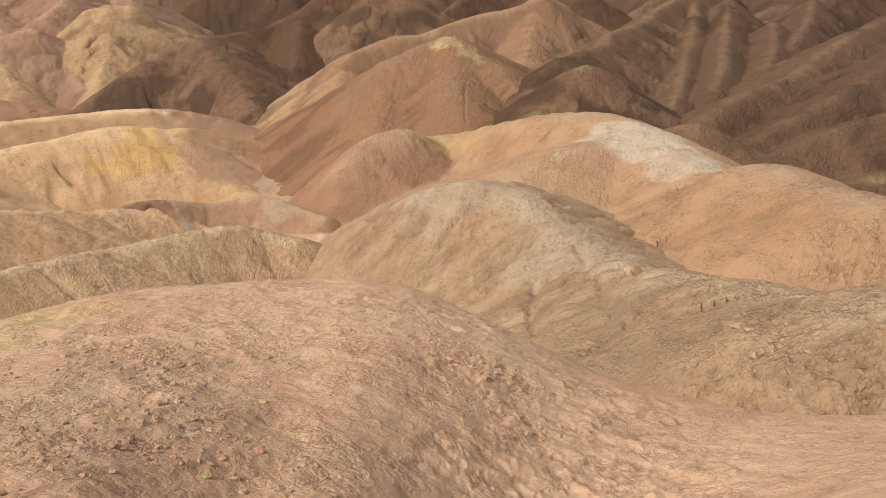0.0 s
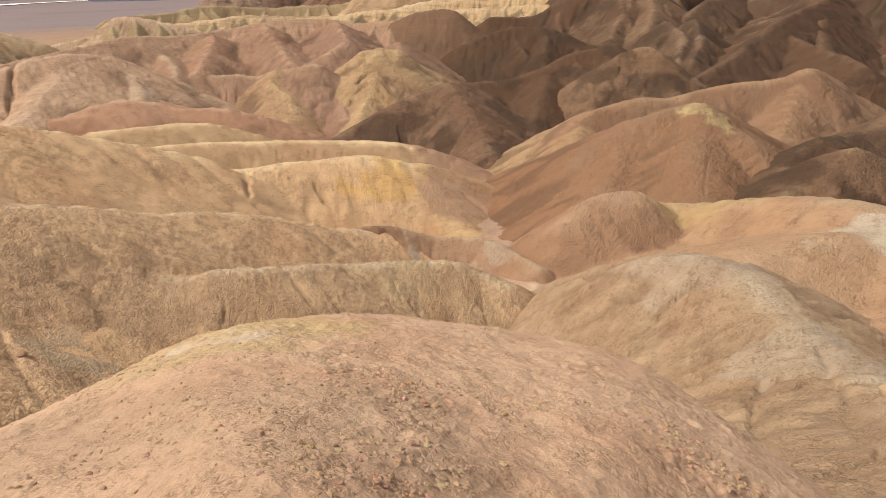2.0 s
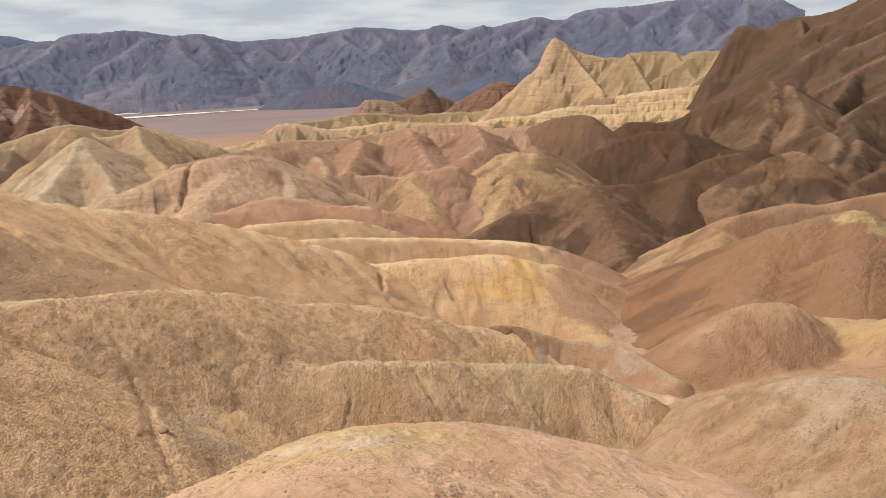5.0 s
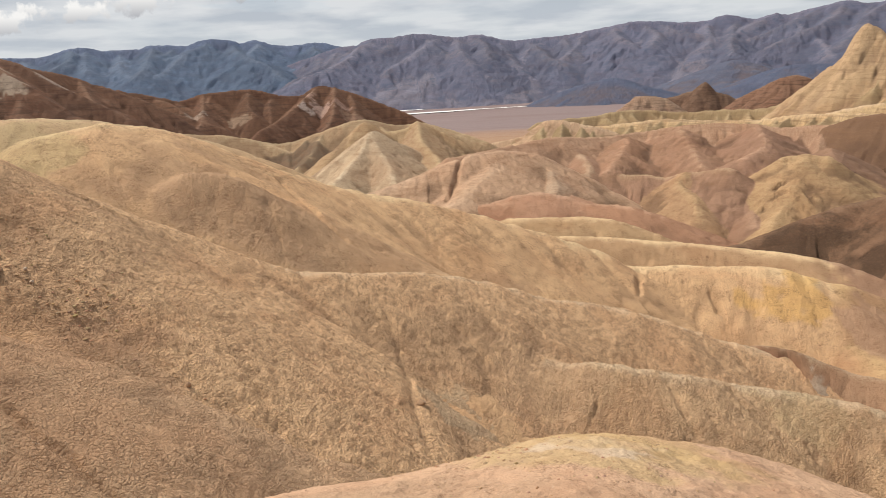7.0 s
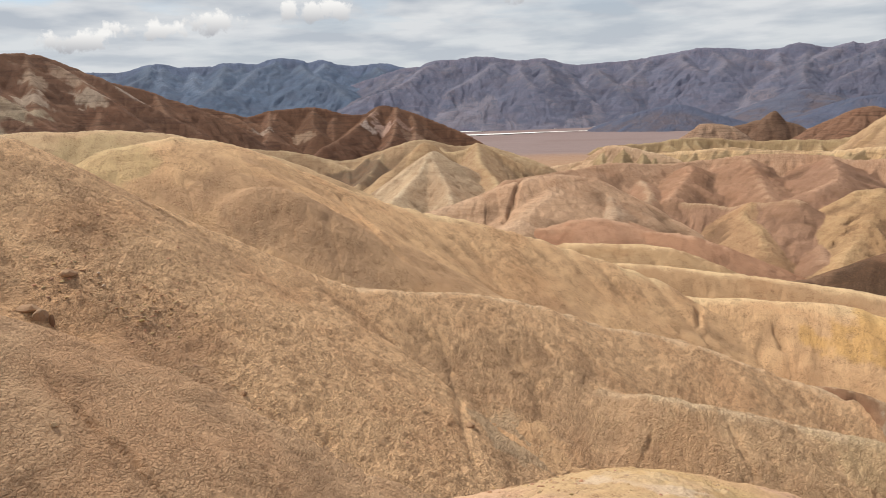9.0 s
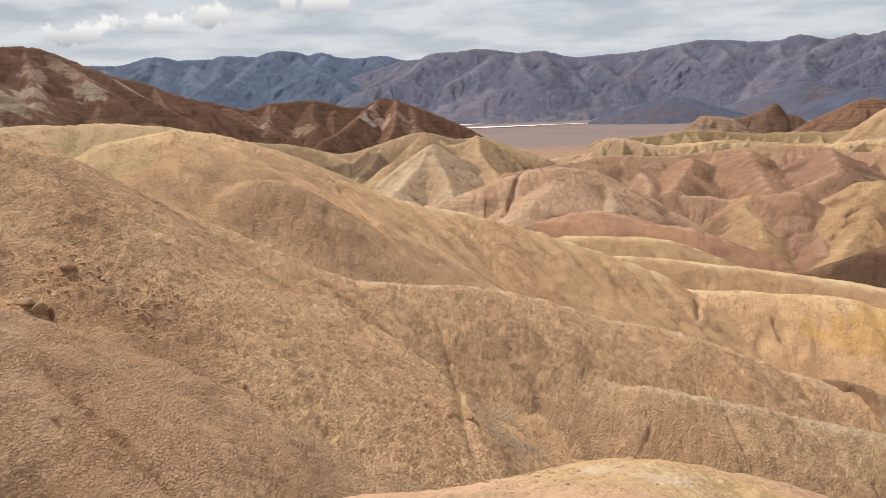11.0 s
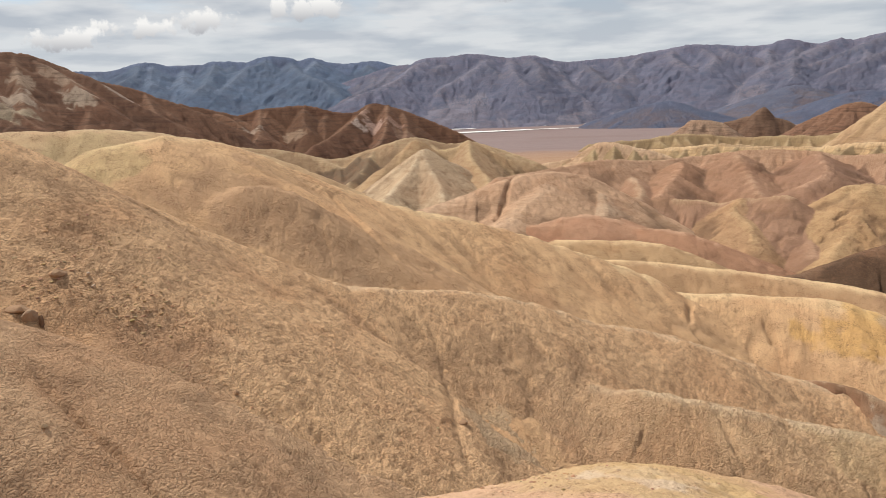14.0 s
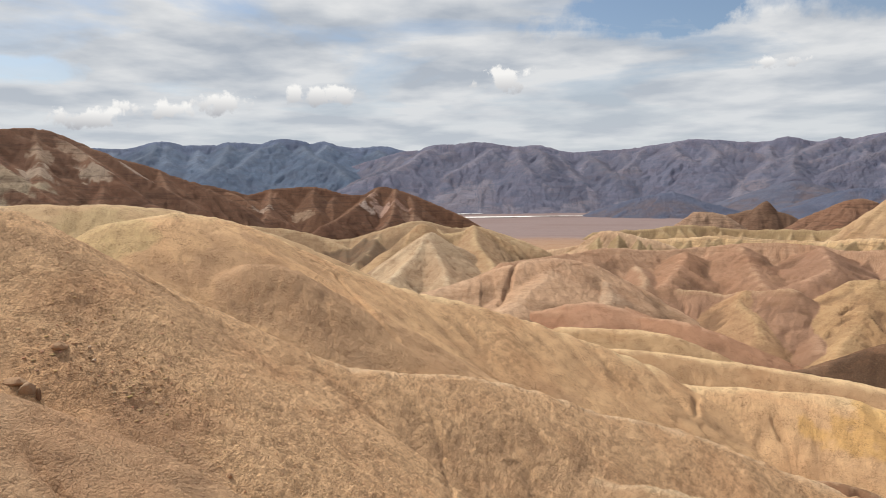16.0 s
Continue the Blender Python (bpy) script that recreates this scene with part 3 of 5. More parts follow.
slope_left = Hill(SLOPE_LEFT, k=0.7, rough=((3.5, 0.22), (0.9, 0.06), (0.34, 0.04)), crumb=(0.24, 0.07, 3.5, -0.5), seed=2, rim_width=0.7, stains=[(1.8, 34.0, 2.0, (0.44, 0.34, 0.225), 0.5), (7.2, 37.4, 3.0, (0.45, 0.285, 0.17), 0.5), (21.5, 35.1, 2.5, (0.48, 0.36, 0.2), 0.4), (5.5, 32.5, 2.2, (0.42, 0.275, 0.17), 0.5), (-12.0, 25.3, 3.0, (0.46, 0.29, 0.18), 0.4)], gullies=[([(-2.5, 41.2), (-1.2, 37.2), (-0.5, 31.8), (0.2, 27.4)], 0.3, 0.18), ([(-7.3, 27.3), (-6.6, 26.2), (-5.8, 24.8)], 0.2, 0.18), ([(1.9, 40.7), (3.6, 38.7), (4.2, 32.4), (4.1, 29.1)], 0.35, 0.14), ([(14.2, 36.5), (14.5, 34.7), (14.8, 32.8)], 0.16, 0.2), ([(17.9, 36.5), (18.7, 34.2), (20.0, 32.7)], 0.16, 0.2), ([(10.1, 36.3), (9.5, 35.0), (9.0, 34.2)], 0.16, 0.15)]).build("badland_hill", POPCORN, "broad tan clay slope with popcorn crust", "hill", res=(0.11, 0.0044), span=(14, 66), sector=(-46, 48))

SLOPE_CORNER = []
SLOPE_CORNER.append(([(-21.3, 18.17, -2.87), (-17.75, 20.34, -5.7), (-16.09, 21.68, -6.83), (-14.14, 22.41, -8.15), (-12.63, 22.72, -9.5), (-10.54, 23.22, -11.31), (-7.84, 23.74, -12.95), (-4.47, 24.09, -14.15)],
    (0.7, 0.6, 0.7, 2, 0.1), (0.64, 0.45, 0.28), (0.55, 0.355, 0.212)))
slope_corner = Hill(SLOPE_CORNER, k=0.5, rough=((2.6, 0.14), (0.7, 0.04), (0.25, 0.02)), crumb=(0.2, 0.06, 2.5, 0.05), seed=30, rim_width=0.5, gullies=[([(-13.9, 20.1), (-12.0, 18.8), (-10.5, 18.2), (-9.0, 17.4), (-7.8, 17.0)], 0.16, 0.25)]).build("badland_hill", POPCORN, "brown clay spur with a thin gully", "hill", res=(0.14, 0.0058), span=(9, 40), sector=(-58, 10))

CIRQUE = []
CIRQUE.append(([(26.16, 50.38, -22.04), (29.03, 48.78, -22.02), (32.64, 46.45, -23.24), (35.66, 42.89, -23.2), (35.89, 38.7, -23.49), (35.71, 36.11, -23.54)],
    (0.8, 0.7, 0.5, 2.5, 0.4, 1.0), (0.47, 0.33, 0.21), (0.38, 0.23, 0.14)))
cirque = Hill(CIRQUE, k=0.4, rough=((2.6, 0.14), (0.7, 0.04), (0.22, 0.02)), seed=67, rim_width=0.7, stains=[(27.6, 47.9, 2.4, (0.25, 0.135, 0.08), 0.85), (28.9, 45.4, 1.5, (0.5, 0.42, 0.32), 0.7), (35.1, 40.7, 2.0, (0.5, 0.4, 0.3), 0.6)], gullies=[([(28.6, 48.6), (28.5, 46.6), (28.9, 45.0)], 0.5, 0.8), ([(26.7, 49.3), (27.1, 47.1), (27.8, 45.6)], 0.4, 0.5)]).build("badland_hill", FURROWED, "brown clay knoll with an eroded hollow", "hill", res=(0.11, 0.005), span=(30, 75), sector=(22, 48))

RIDGE_YELLOW = []
RIDGE_YELLOW.append(([(-27.9, 53.1, -2.1), (-24.2, 54.9, -1.8), (-22.1, 57.9, -2), (-19.2, 61, -3.5), (-14.5, 64.4, -6.2), (-10.2, 67.2, -8.4), (-4.7, 69.8, -10.5), (1.1, 72, -12.3), (10.5, 74.3, -15.7), (20.2, 75.3, -19.6), (23, 76.7, -22.2), (34.1, 74.7, -22.4), (41.5, 72, -22.7), (46.2, 69.1, -25), (49.5, 65.5, -27.7), (50.9, 61.9, -28.7)],
    (0.7, 0.5, 2.0, 5, 0.25, 0.9), (0.69, 0.49, 0.28), (0.62, 0.392, 0.215)))
RIDGE_YELLOW.append(([(-23.6, 55.2, -2), (-21.1, 54, -2.9), (-18.4, 52.9, -4.9), (-15.8, 51.6, -6.8), (-12.8, 50.4, -9.1)],
    (0.62, 0.8, 2.0, 3, 0.2), (0.538, 0.347, 0.196), (0.482, 0.297, 0.17)))
RIDGE_YELLOW.append(([(-16.8, 47.1, -6.3), (-15.7, 48.3, -5.2), (-14.6, 48.9, -5.1), (-13.2, 48.9, -5.5), (-11.7, 48.2, -6.7), (-10.3, 46.9, -8.5)],
    (0.7, 0.85, 1.2, 2, 0.2), (0.482, 0.314, 0.185), (0.448, 0.286, 0.168)))
RIDGE_YELLOW.append(([(-10, 54.1, -8.2), (-7.7, 53.7, -9.9), (-5.4, 53.1, -11.2), (-2.3, 52.2, -12.9), (1.7, 50.8, -14.5), (5.9, 49.7, -15.4)],
    (0.6, 0.95, 1.0, 2, 0.2), (0.56, 0.37, 0.213), (0.448, 0.28, 0.162)))
RIDGE_YELLOW.append(([(46.2, 69.1, -24.1), (42.9, 62.9, -27.2), (42.8, 55.5, -28.1)],
    (0.5, 0.5, 2, 0, 0), (0.56, 0.37, 0.19), (0.46, 0.275, 0.15)))
# brown stains on the near face: pigment, with its dimmer light painted in
ridge_yellow = Hill(RIDGE_YELLOW, k=0.9, rough=((3.5, 0.2), (0.9, 0.05), (0.35, 0.03)), crumb=(0.4, 0.12, 5.0, 0.05), seed=25, rim_width=2.2, stains=[(40.3, 68.1, 4.5, (0.616, 0.358, 0.112), 0.6), (-28.8, 50.4, 6.0, (0.515, 0.403, 0.202), 0.5), (-15.9, 49.5, 5.0, (0.448, 0.28, 0.162), 0.7), (-11.5, 46.5, 5.0, (0.448, 0.28, 0.162), 0.7), (-7.3, 47.5, 4.5, (0.459, 0.286, 0.162), 0.7), (-2.5, 50.0, 4.5, (0.459, 0.286, 0.162), 0.7), (2.8, 54.0, 4.0, (0.47, 0.297, 0.168), 0.7), (8.5, 58.2, 3.5, (0.482, 0.302, 0.174), 0.6), (47.7, 61.9, 5.0, (0.403, 0.246, 0.157), 0.7)], gullies=[([(-12.0, 62.0), (-8.3, 53.9), (-5.6, 49.4), (-3.4, 48.1)], 0.35, 0.4), ([(32.3, 71.1), (32.0, 67.3)], 0.3, 0.5), ([(25.0, 73.1), (23.3, 67.6)], 0.3, 0.4), ([(46.0, 67.6), (48.8, 63.4), (49.6, 59.3)], 0.4, 0.4)]).build("badland_hill", SMOOTH, "yellow clay ridge with an orange patch", "hill", res=(0.11, 0.005), span=(30, 110), sector=(-42, 55))

RIDGE_BACK = []
RIDGE_BACK.append(([(-47.4, 59.4, -0.8), (-43.4, 62.4, -1), (-39.5, 64.9, -0.9), (-35.2, 67.3, -1), (-31, 70.5, -1.7), (-25.1, 73.9, -3.4), (-20, 77.5, -6.1)],
    (0.5, 0.5, 2, 5, 0.4), (0.6, 0.435, 0.265), (0.54, 0.375, 0.215)))
ridge_back = Hill(RIDGE_BACK, k=0.5, rough=((3, 0.2), (0.9, 0.07)), seed=49, rim_width=2.0, stains=[(-33, 62, 5, (0.47, 0.355, 0.19), 0.6)]).build("badland_hill", SMOOTH, "pale yellow clay ridge behind a darker slope", "hill", res=(0.15, 0.006), span=(50, 120), sector=(-46, -8))

RIDGE_OCHRE = []
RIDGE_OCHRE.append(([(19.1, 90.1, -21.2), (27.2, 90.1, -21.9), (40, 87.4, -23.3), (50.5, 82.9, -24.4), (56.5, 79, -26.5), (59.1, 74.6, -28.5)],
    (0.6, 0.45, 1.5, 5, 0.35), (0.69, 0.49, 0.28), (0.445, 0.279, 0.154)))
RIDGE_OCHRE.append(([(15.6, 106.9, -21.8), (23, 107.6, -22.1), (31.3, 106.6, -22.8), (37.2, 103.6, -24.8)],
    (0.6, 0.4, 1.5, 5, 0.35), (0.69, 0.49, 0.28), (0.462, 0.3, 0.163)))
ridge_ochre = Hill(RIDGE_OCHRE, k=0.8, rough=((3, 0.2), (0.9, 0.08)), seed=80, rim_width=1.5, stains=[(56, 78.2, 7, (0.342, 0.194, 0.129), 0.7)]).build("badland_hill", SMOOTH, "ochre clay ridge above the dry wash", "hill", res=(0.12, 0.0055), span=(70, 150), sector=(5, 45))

RIDGE_RED = []
RIDGE_RED.append(([(10.4, 124.6, -22.6), (20.9, 126.3, -22.3), (29.1, 124.7, -23.3), (37.3, 122.5, -23.5), (44.1, 119.2, -25.4), (49.2, 115, -28.6), (52.7, 110.2, -30.7)],
    (0.5, 0.4, 1.5, 6, 0.5), (0.5, 0.3, 0.19), (0.4, 0.215, 0.13)))
RIDGE_RED.append(([(18, 136.9, -24.4), (28.6, 137.1, -23), (34.1, 135.8, -24.4)],
    (0.5, 0.4, 1.5, 6, 0.5), (0.5, 0.31, 0.2), (0.44, 0.25, 0.155)))
RIDGE_RED.append(([(7.1, 127.6, -22.7), (12.9, 127.8, -22.6), (19.2, 127.7, -21.7), (23.9, 127.5, -21.2), (28.5, 127.3, -22), (33, 126.9, -24.1), (39.7, 125.6, -26.4)],
    (0.5, 0.35, 1.2, 6, 0.5), (0.5, 0.31, 0.2), (0.43, 0.24, 0.15)))
ridge_red = Hill(RIDGE_RED, k=0.6, rough=((4, 0.25), (1.2, 0.1)), seed=60, rim_width=2.0).build("badland_hill", SMOOTH, "low reddish layered clay ridge", "hill", res=(0.12, 0.0055), span=(95, 180), sector=(-6, 42))

PINK_DOME = []
PINK_DOME.append(([(-10.5, 137.6, -21.2), (-6.2, 141.3, -20.7), (0.7, 144.9, -19.2), (8.2, 148.1, -16.9), (13.4, 150.8, -15.7), (20, 153, -15.5), (25.5, 155.1, -16.1), (30.4, 157.1, -18)],
    (0.6, 0.5, 2.5, 9, 0.8), (0.5, 0.335, 0.22), (0.47, 0.3, 0.19)))
PINK_DOME.append(([(20.2, 154.7, -15.6), (17.3, 144, -18), (12.5, 134.4, -19.9), (8.2, 124.7, -21.8)],
    (0.5, 0.5, 2.5, 6, 0.5), (0.5, 0.335, 0.22), (0.47, 0.3, 0.19)))
PINK_DOME.append(([(30, 155.2, -17.8), (30.3, 144.9, -20.6), (28.6, 135, -22.7)],
    (0.6, 0.6, 1.5, 4, 0.9), (0.44, 0.31, 0.21), (0.4, 0.26, 0.17)))
pink_dome = Hill(PINK_DOME, k=0.5, rough=((5, 0.3), (1.5, 0.15)), seed=12, rim_width=3.0, gullies=[([(12.6, 157.5), (10.0, 144.7), (6.5, 129.8)], 0.5, 1.0)]).build("badland_hill", BROKEN, "smooth pinkish clay dome cut by one dry gully", "hill", res=(0.09, 0.004), span=(105, 185), sector=(-10, 26))

RIDGE_PINK = []
RIDGE_PINK.append(([(9.6, 171.7, -18.3), (18.7, 176.5, -17.4), (28.3, 180.8, -16.8), (39.2, 184.4, -15.5), (48.9, 187.8, -16.6), (58.3, 190.8, -16.9), (66.8, 193.9, -16.4), (74.2, 191.2, -15.5), (81.1, 188.3, -14.7), (92.2, 183.2, -15.1), (97.8, 180.2, -16.1), (104.6, 176.4, -16.1), (111.1, 172.4, -15.6)],
    (0.8, 0.48, 0.5, 7, 1.3), (0.436, 0.273, 0.175), (0.385, 0.235, 0.15)))
RIDGE_PINK.append(([(109.4, 171.1, -15.4), (112.7, 167.5, -13.8), (116.7, 163.3, -13), (119.3, 159.6, -13.3), (119.4, 157.6, -15.7), (121.4, 154, -19.5)],
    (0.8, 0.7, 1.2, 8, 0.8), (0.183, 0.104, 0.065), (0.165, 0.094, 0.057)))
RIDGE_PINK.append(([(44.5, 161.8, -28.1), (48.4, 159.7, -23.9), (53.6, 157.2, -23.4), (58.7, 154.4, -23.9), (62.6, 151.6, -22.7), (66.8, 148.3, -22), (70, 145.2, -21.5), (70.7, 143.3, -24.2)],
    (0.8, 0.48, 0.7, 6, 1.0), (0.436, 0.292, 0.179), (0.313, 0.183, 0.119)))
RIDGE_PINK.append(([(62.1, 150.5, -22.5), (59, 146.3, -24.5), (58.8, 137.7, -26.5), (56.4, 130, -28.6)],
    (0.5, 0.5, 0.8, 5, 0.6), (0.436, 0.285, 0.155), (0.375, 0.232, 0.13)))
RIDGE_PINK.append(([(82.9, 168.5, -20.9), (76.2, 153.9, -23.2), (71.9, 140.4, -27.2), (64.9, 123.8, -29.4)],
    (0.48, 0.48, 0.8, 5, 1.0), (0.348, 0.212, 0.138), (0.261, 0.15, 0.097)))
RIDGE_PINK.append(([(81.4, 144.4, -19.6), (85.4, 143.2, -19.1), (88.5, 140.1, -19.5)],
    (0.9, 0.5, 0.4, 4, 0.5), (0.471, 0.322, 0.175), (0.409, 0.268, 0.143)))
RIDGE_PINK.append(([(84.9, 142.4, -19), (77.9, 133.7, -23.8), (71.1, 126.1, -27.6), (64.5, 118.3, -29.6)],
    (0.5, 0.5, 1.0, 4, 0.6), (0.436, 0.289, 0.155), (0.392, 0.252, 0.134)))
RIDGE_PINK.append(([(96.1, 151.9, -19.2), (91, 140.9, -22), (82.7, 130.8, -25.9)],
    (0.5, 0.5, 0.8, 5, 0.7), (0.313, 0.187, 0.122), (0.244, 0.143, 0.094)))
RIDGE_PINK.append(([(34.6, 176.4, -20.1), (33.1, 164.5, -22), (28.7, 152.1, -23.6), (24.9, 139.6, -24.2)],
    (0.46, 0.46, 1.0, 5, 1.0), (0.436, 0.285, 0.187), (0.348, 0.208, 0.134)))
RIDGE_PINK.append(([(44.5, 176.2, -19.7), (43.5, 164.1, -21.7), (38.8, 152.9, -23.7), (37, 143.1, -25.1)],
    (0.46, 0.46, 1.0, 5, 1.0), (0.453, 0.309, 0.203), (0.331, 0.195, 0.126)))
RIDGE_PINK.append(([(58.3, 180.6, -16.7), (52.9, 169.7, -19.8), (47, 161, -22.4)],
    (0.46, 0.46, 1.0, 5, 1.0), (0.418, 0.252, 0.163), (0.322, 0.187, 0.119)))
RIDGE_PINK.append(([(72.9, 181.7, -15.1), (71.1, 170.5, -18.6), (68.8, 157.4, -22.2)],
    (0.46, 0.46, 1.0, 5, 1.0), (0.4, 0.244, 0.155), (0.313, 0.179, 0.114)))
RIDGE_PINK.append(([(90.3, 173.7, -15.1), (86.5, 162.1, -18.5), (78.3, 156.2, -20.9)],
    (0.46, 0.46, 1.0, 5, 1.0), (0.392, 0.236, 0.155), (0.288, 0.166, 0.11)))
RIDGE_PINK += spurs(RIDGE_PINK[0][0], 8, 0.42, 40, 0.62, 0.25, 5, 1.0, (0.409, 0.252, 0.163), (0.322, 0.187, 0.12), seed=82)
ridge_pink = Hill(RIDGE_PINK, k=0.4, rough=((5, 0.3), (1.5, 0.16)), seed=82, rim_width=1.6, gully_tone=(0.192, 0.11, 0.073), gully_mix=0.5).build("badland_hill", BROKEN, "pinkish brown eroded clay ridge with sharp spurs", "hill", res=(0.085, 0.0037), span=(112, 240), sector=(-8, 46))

CONE = []
CONE.append(([(-26.8, 200.2, -23.5), (-21.8, 202.8, -19.8), (-16, 205.4, -15.9), (-11.9, 207.7, -13), (-9.5, 209.8, -12.7), (-7.4, 211.4, -14.6), (-2.8, 213, -17.1), (1.9, 214.5, -19.7), (6.5, 215.9, -25.2)],
    (0.95, 0.72, 0.5, 5, 0.7), (0.54, 0.415, 0.28), (0.46, 0.335, 0.215)))
CONE.append(([(-11.6, 208.7, -12.9), (-8.7, 197.8, -17.8), (-5.9, 187.9, -21.6), (-4.6, 177.9, -24.2)],
    (0.66, 0.66, 0.8, 4, 0.6), (0.52, 0.395, 0.265), (0.45, 0.325, 0.21)))
CONE.append(([(-11.6, 208.7, -12.9), (-14.3, 197.5, -18), (-17.6, 187.2, -21.2), (-19.7, 176.9, -22.9)],
    (0.68, 0.68, 0.8, 4, 0.6), (0.54, 0.42, 0.285), (0.48, 0.355, 0.23)))
CONE.append(([(-19.6, 231.2, -16.3), (-14.7, 233.8, -10.9), (-8.1, 236.4, -14.5), (0.3, 238.9, -13.8), (3.3, 240.3, -12.2), (8.7, 240.7, -14.9), (17, 240.8, -19.1), (21.6, 241, -22.5)],
    (0.8, 0.65, 0.8, 6, 1.2), (0.5, 0.365, 0.205), (0.42, 0.285, 0.16)))
CONE.append(([(3.3, 240, -12.2), (4.1, 222, -17.6), (8.1, 204.8, -21.6), (8.6, 189.8, -24)],
    (0.7, 0.7, 0.7, 5, 1.0), (0.46, 0.33, 0.19), (0.38, 0.255, 0.15)))
cone = Hill(CONE, k=0.4, rough=((4, 0.25), (1.2, 0.15)), seed=33, rim_width=1.5, gully_tone=(0.3, 0.21, 0.135), gully_mix=0.4).build("badland_hill", BROKEN, "pale cream clay cone with gullied sides", "hill", res=(0.085, 0.0038), span=(150, 280), sector=(-12, 12))

# DARK_FRONT and DARK_BACK: real dark gravel, further darkened by cloud shade in the tones
DARK_FRONT = []
DARK_FRONT.append(([(51.8, 105.7, -28.6), (55.8, 106.9, -28.3), (60.9, 107.3, -26.7), (66, 107.5, -25), (71.2, 107.6, -23.5), (76.3, 107.4, -22.6), (78.1, 105.1, -21.9), (80.6, 102.2, -24.1), (83.5, 98.8, -28.2), (86.3, 95.3, -32.2), (87.2, 93.4, -33.7)],
    (0.6, 0.55, 1.5, 7, 0.7), (0.225, 0.133, 0.082), (0.192, 0.109, 0.065)))
DARK_FRONT.append(([(78, 105, -21.9), (74.6, 96.2, -24.7), (72, 88.1, -27.5), (67.6, 81.3, -28.8)],
    (0.55, 0.55, 1.5, 6, 0.5), (0.212, 0.125, 0.074), (0.199, 0.113, 0.068)))
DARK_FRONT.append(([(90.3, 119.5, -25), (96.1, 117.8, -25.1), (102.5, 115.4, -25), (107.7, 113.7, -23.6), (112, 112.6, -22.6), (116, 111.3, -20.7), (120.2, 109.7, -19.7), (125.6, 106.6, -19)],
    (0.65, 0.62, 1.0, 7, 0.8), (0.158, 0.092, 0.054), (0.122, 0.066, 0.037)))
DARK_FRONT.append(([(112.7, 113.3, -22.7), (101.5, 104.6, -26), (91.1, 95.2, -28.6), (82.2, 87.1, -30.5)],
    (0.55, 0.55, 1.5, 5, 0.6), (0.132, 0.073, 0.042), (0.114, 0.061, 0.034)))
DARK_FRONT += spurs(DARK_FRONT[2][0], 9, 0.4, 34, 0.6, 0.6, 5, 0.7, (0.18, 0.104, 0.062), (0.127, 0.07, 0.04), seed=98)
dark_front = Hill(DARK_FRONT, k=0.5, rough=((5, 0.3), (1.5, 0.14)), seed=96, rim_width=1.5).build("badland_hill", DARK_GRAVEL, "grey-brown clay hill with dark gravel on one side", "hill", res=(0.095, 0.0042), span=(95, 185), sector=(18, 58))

DARK_BACK = []
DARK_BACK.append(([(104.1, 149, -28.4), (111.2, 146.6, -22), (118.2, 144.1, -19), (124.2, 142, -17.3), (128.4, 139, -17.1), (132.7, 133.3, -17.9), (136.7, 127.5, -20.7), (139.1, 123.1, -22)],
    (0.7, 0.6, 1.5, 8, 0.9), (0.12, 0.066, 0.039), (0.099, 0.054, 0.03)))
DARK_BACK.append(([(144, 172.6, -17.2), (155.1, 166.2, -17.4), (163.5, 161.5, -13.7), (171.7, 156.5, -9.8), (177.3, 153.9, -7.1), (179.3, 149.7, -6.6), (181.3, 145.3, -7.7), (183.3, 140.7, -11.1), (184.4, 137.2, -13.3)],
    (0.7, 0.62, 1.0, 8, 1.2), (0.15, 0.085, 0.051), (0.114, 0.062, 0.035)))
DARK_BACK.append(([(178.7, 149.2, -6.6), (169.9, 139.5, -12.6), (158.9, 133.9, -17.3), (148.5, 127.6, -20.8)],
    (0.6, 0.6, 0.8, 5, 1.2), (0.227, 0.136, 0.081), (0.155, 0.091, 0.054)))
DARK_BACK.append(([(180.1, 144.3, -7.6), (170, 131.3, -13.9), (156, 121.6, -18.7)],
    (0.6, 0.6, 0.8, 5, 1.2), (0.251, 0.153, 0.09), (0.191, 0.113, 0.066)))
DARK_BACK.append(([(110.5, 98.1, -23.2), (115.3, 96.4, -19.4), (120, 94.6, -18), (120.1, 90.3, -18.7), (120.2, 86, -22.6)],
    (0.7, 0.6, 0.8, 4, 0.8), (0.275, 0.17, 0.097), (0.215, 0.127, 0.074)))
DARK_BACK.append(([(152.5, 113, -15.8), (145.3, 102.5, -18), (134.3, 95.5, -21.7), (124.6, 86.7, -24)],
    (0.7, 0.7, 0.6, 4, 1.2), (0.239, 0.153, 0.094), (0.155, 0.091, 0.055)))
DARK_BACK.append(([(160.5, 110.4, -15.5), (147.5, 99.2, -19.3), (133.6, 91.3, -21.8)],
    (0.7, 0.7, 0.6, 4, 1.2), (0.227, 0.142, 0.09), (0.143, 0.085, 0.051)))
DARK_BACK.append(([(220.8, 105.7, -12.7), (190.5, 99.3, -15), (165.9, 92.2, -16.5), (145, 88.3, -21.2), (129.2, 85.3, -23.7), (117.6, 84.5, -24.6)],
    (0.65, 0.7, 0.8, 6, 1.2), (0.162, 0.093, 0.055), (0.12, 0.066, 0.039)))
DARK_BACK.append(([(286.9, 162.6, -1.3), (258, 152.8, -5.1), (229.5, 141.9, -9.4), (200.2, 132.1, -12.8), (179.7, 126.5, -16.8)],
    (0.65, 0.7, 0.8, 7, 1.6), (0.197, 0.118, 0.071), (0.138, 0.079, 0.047)))
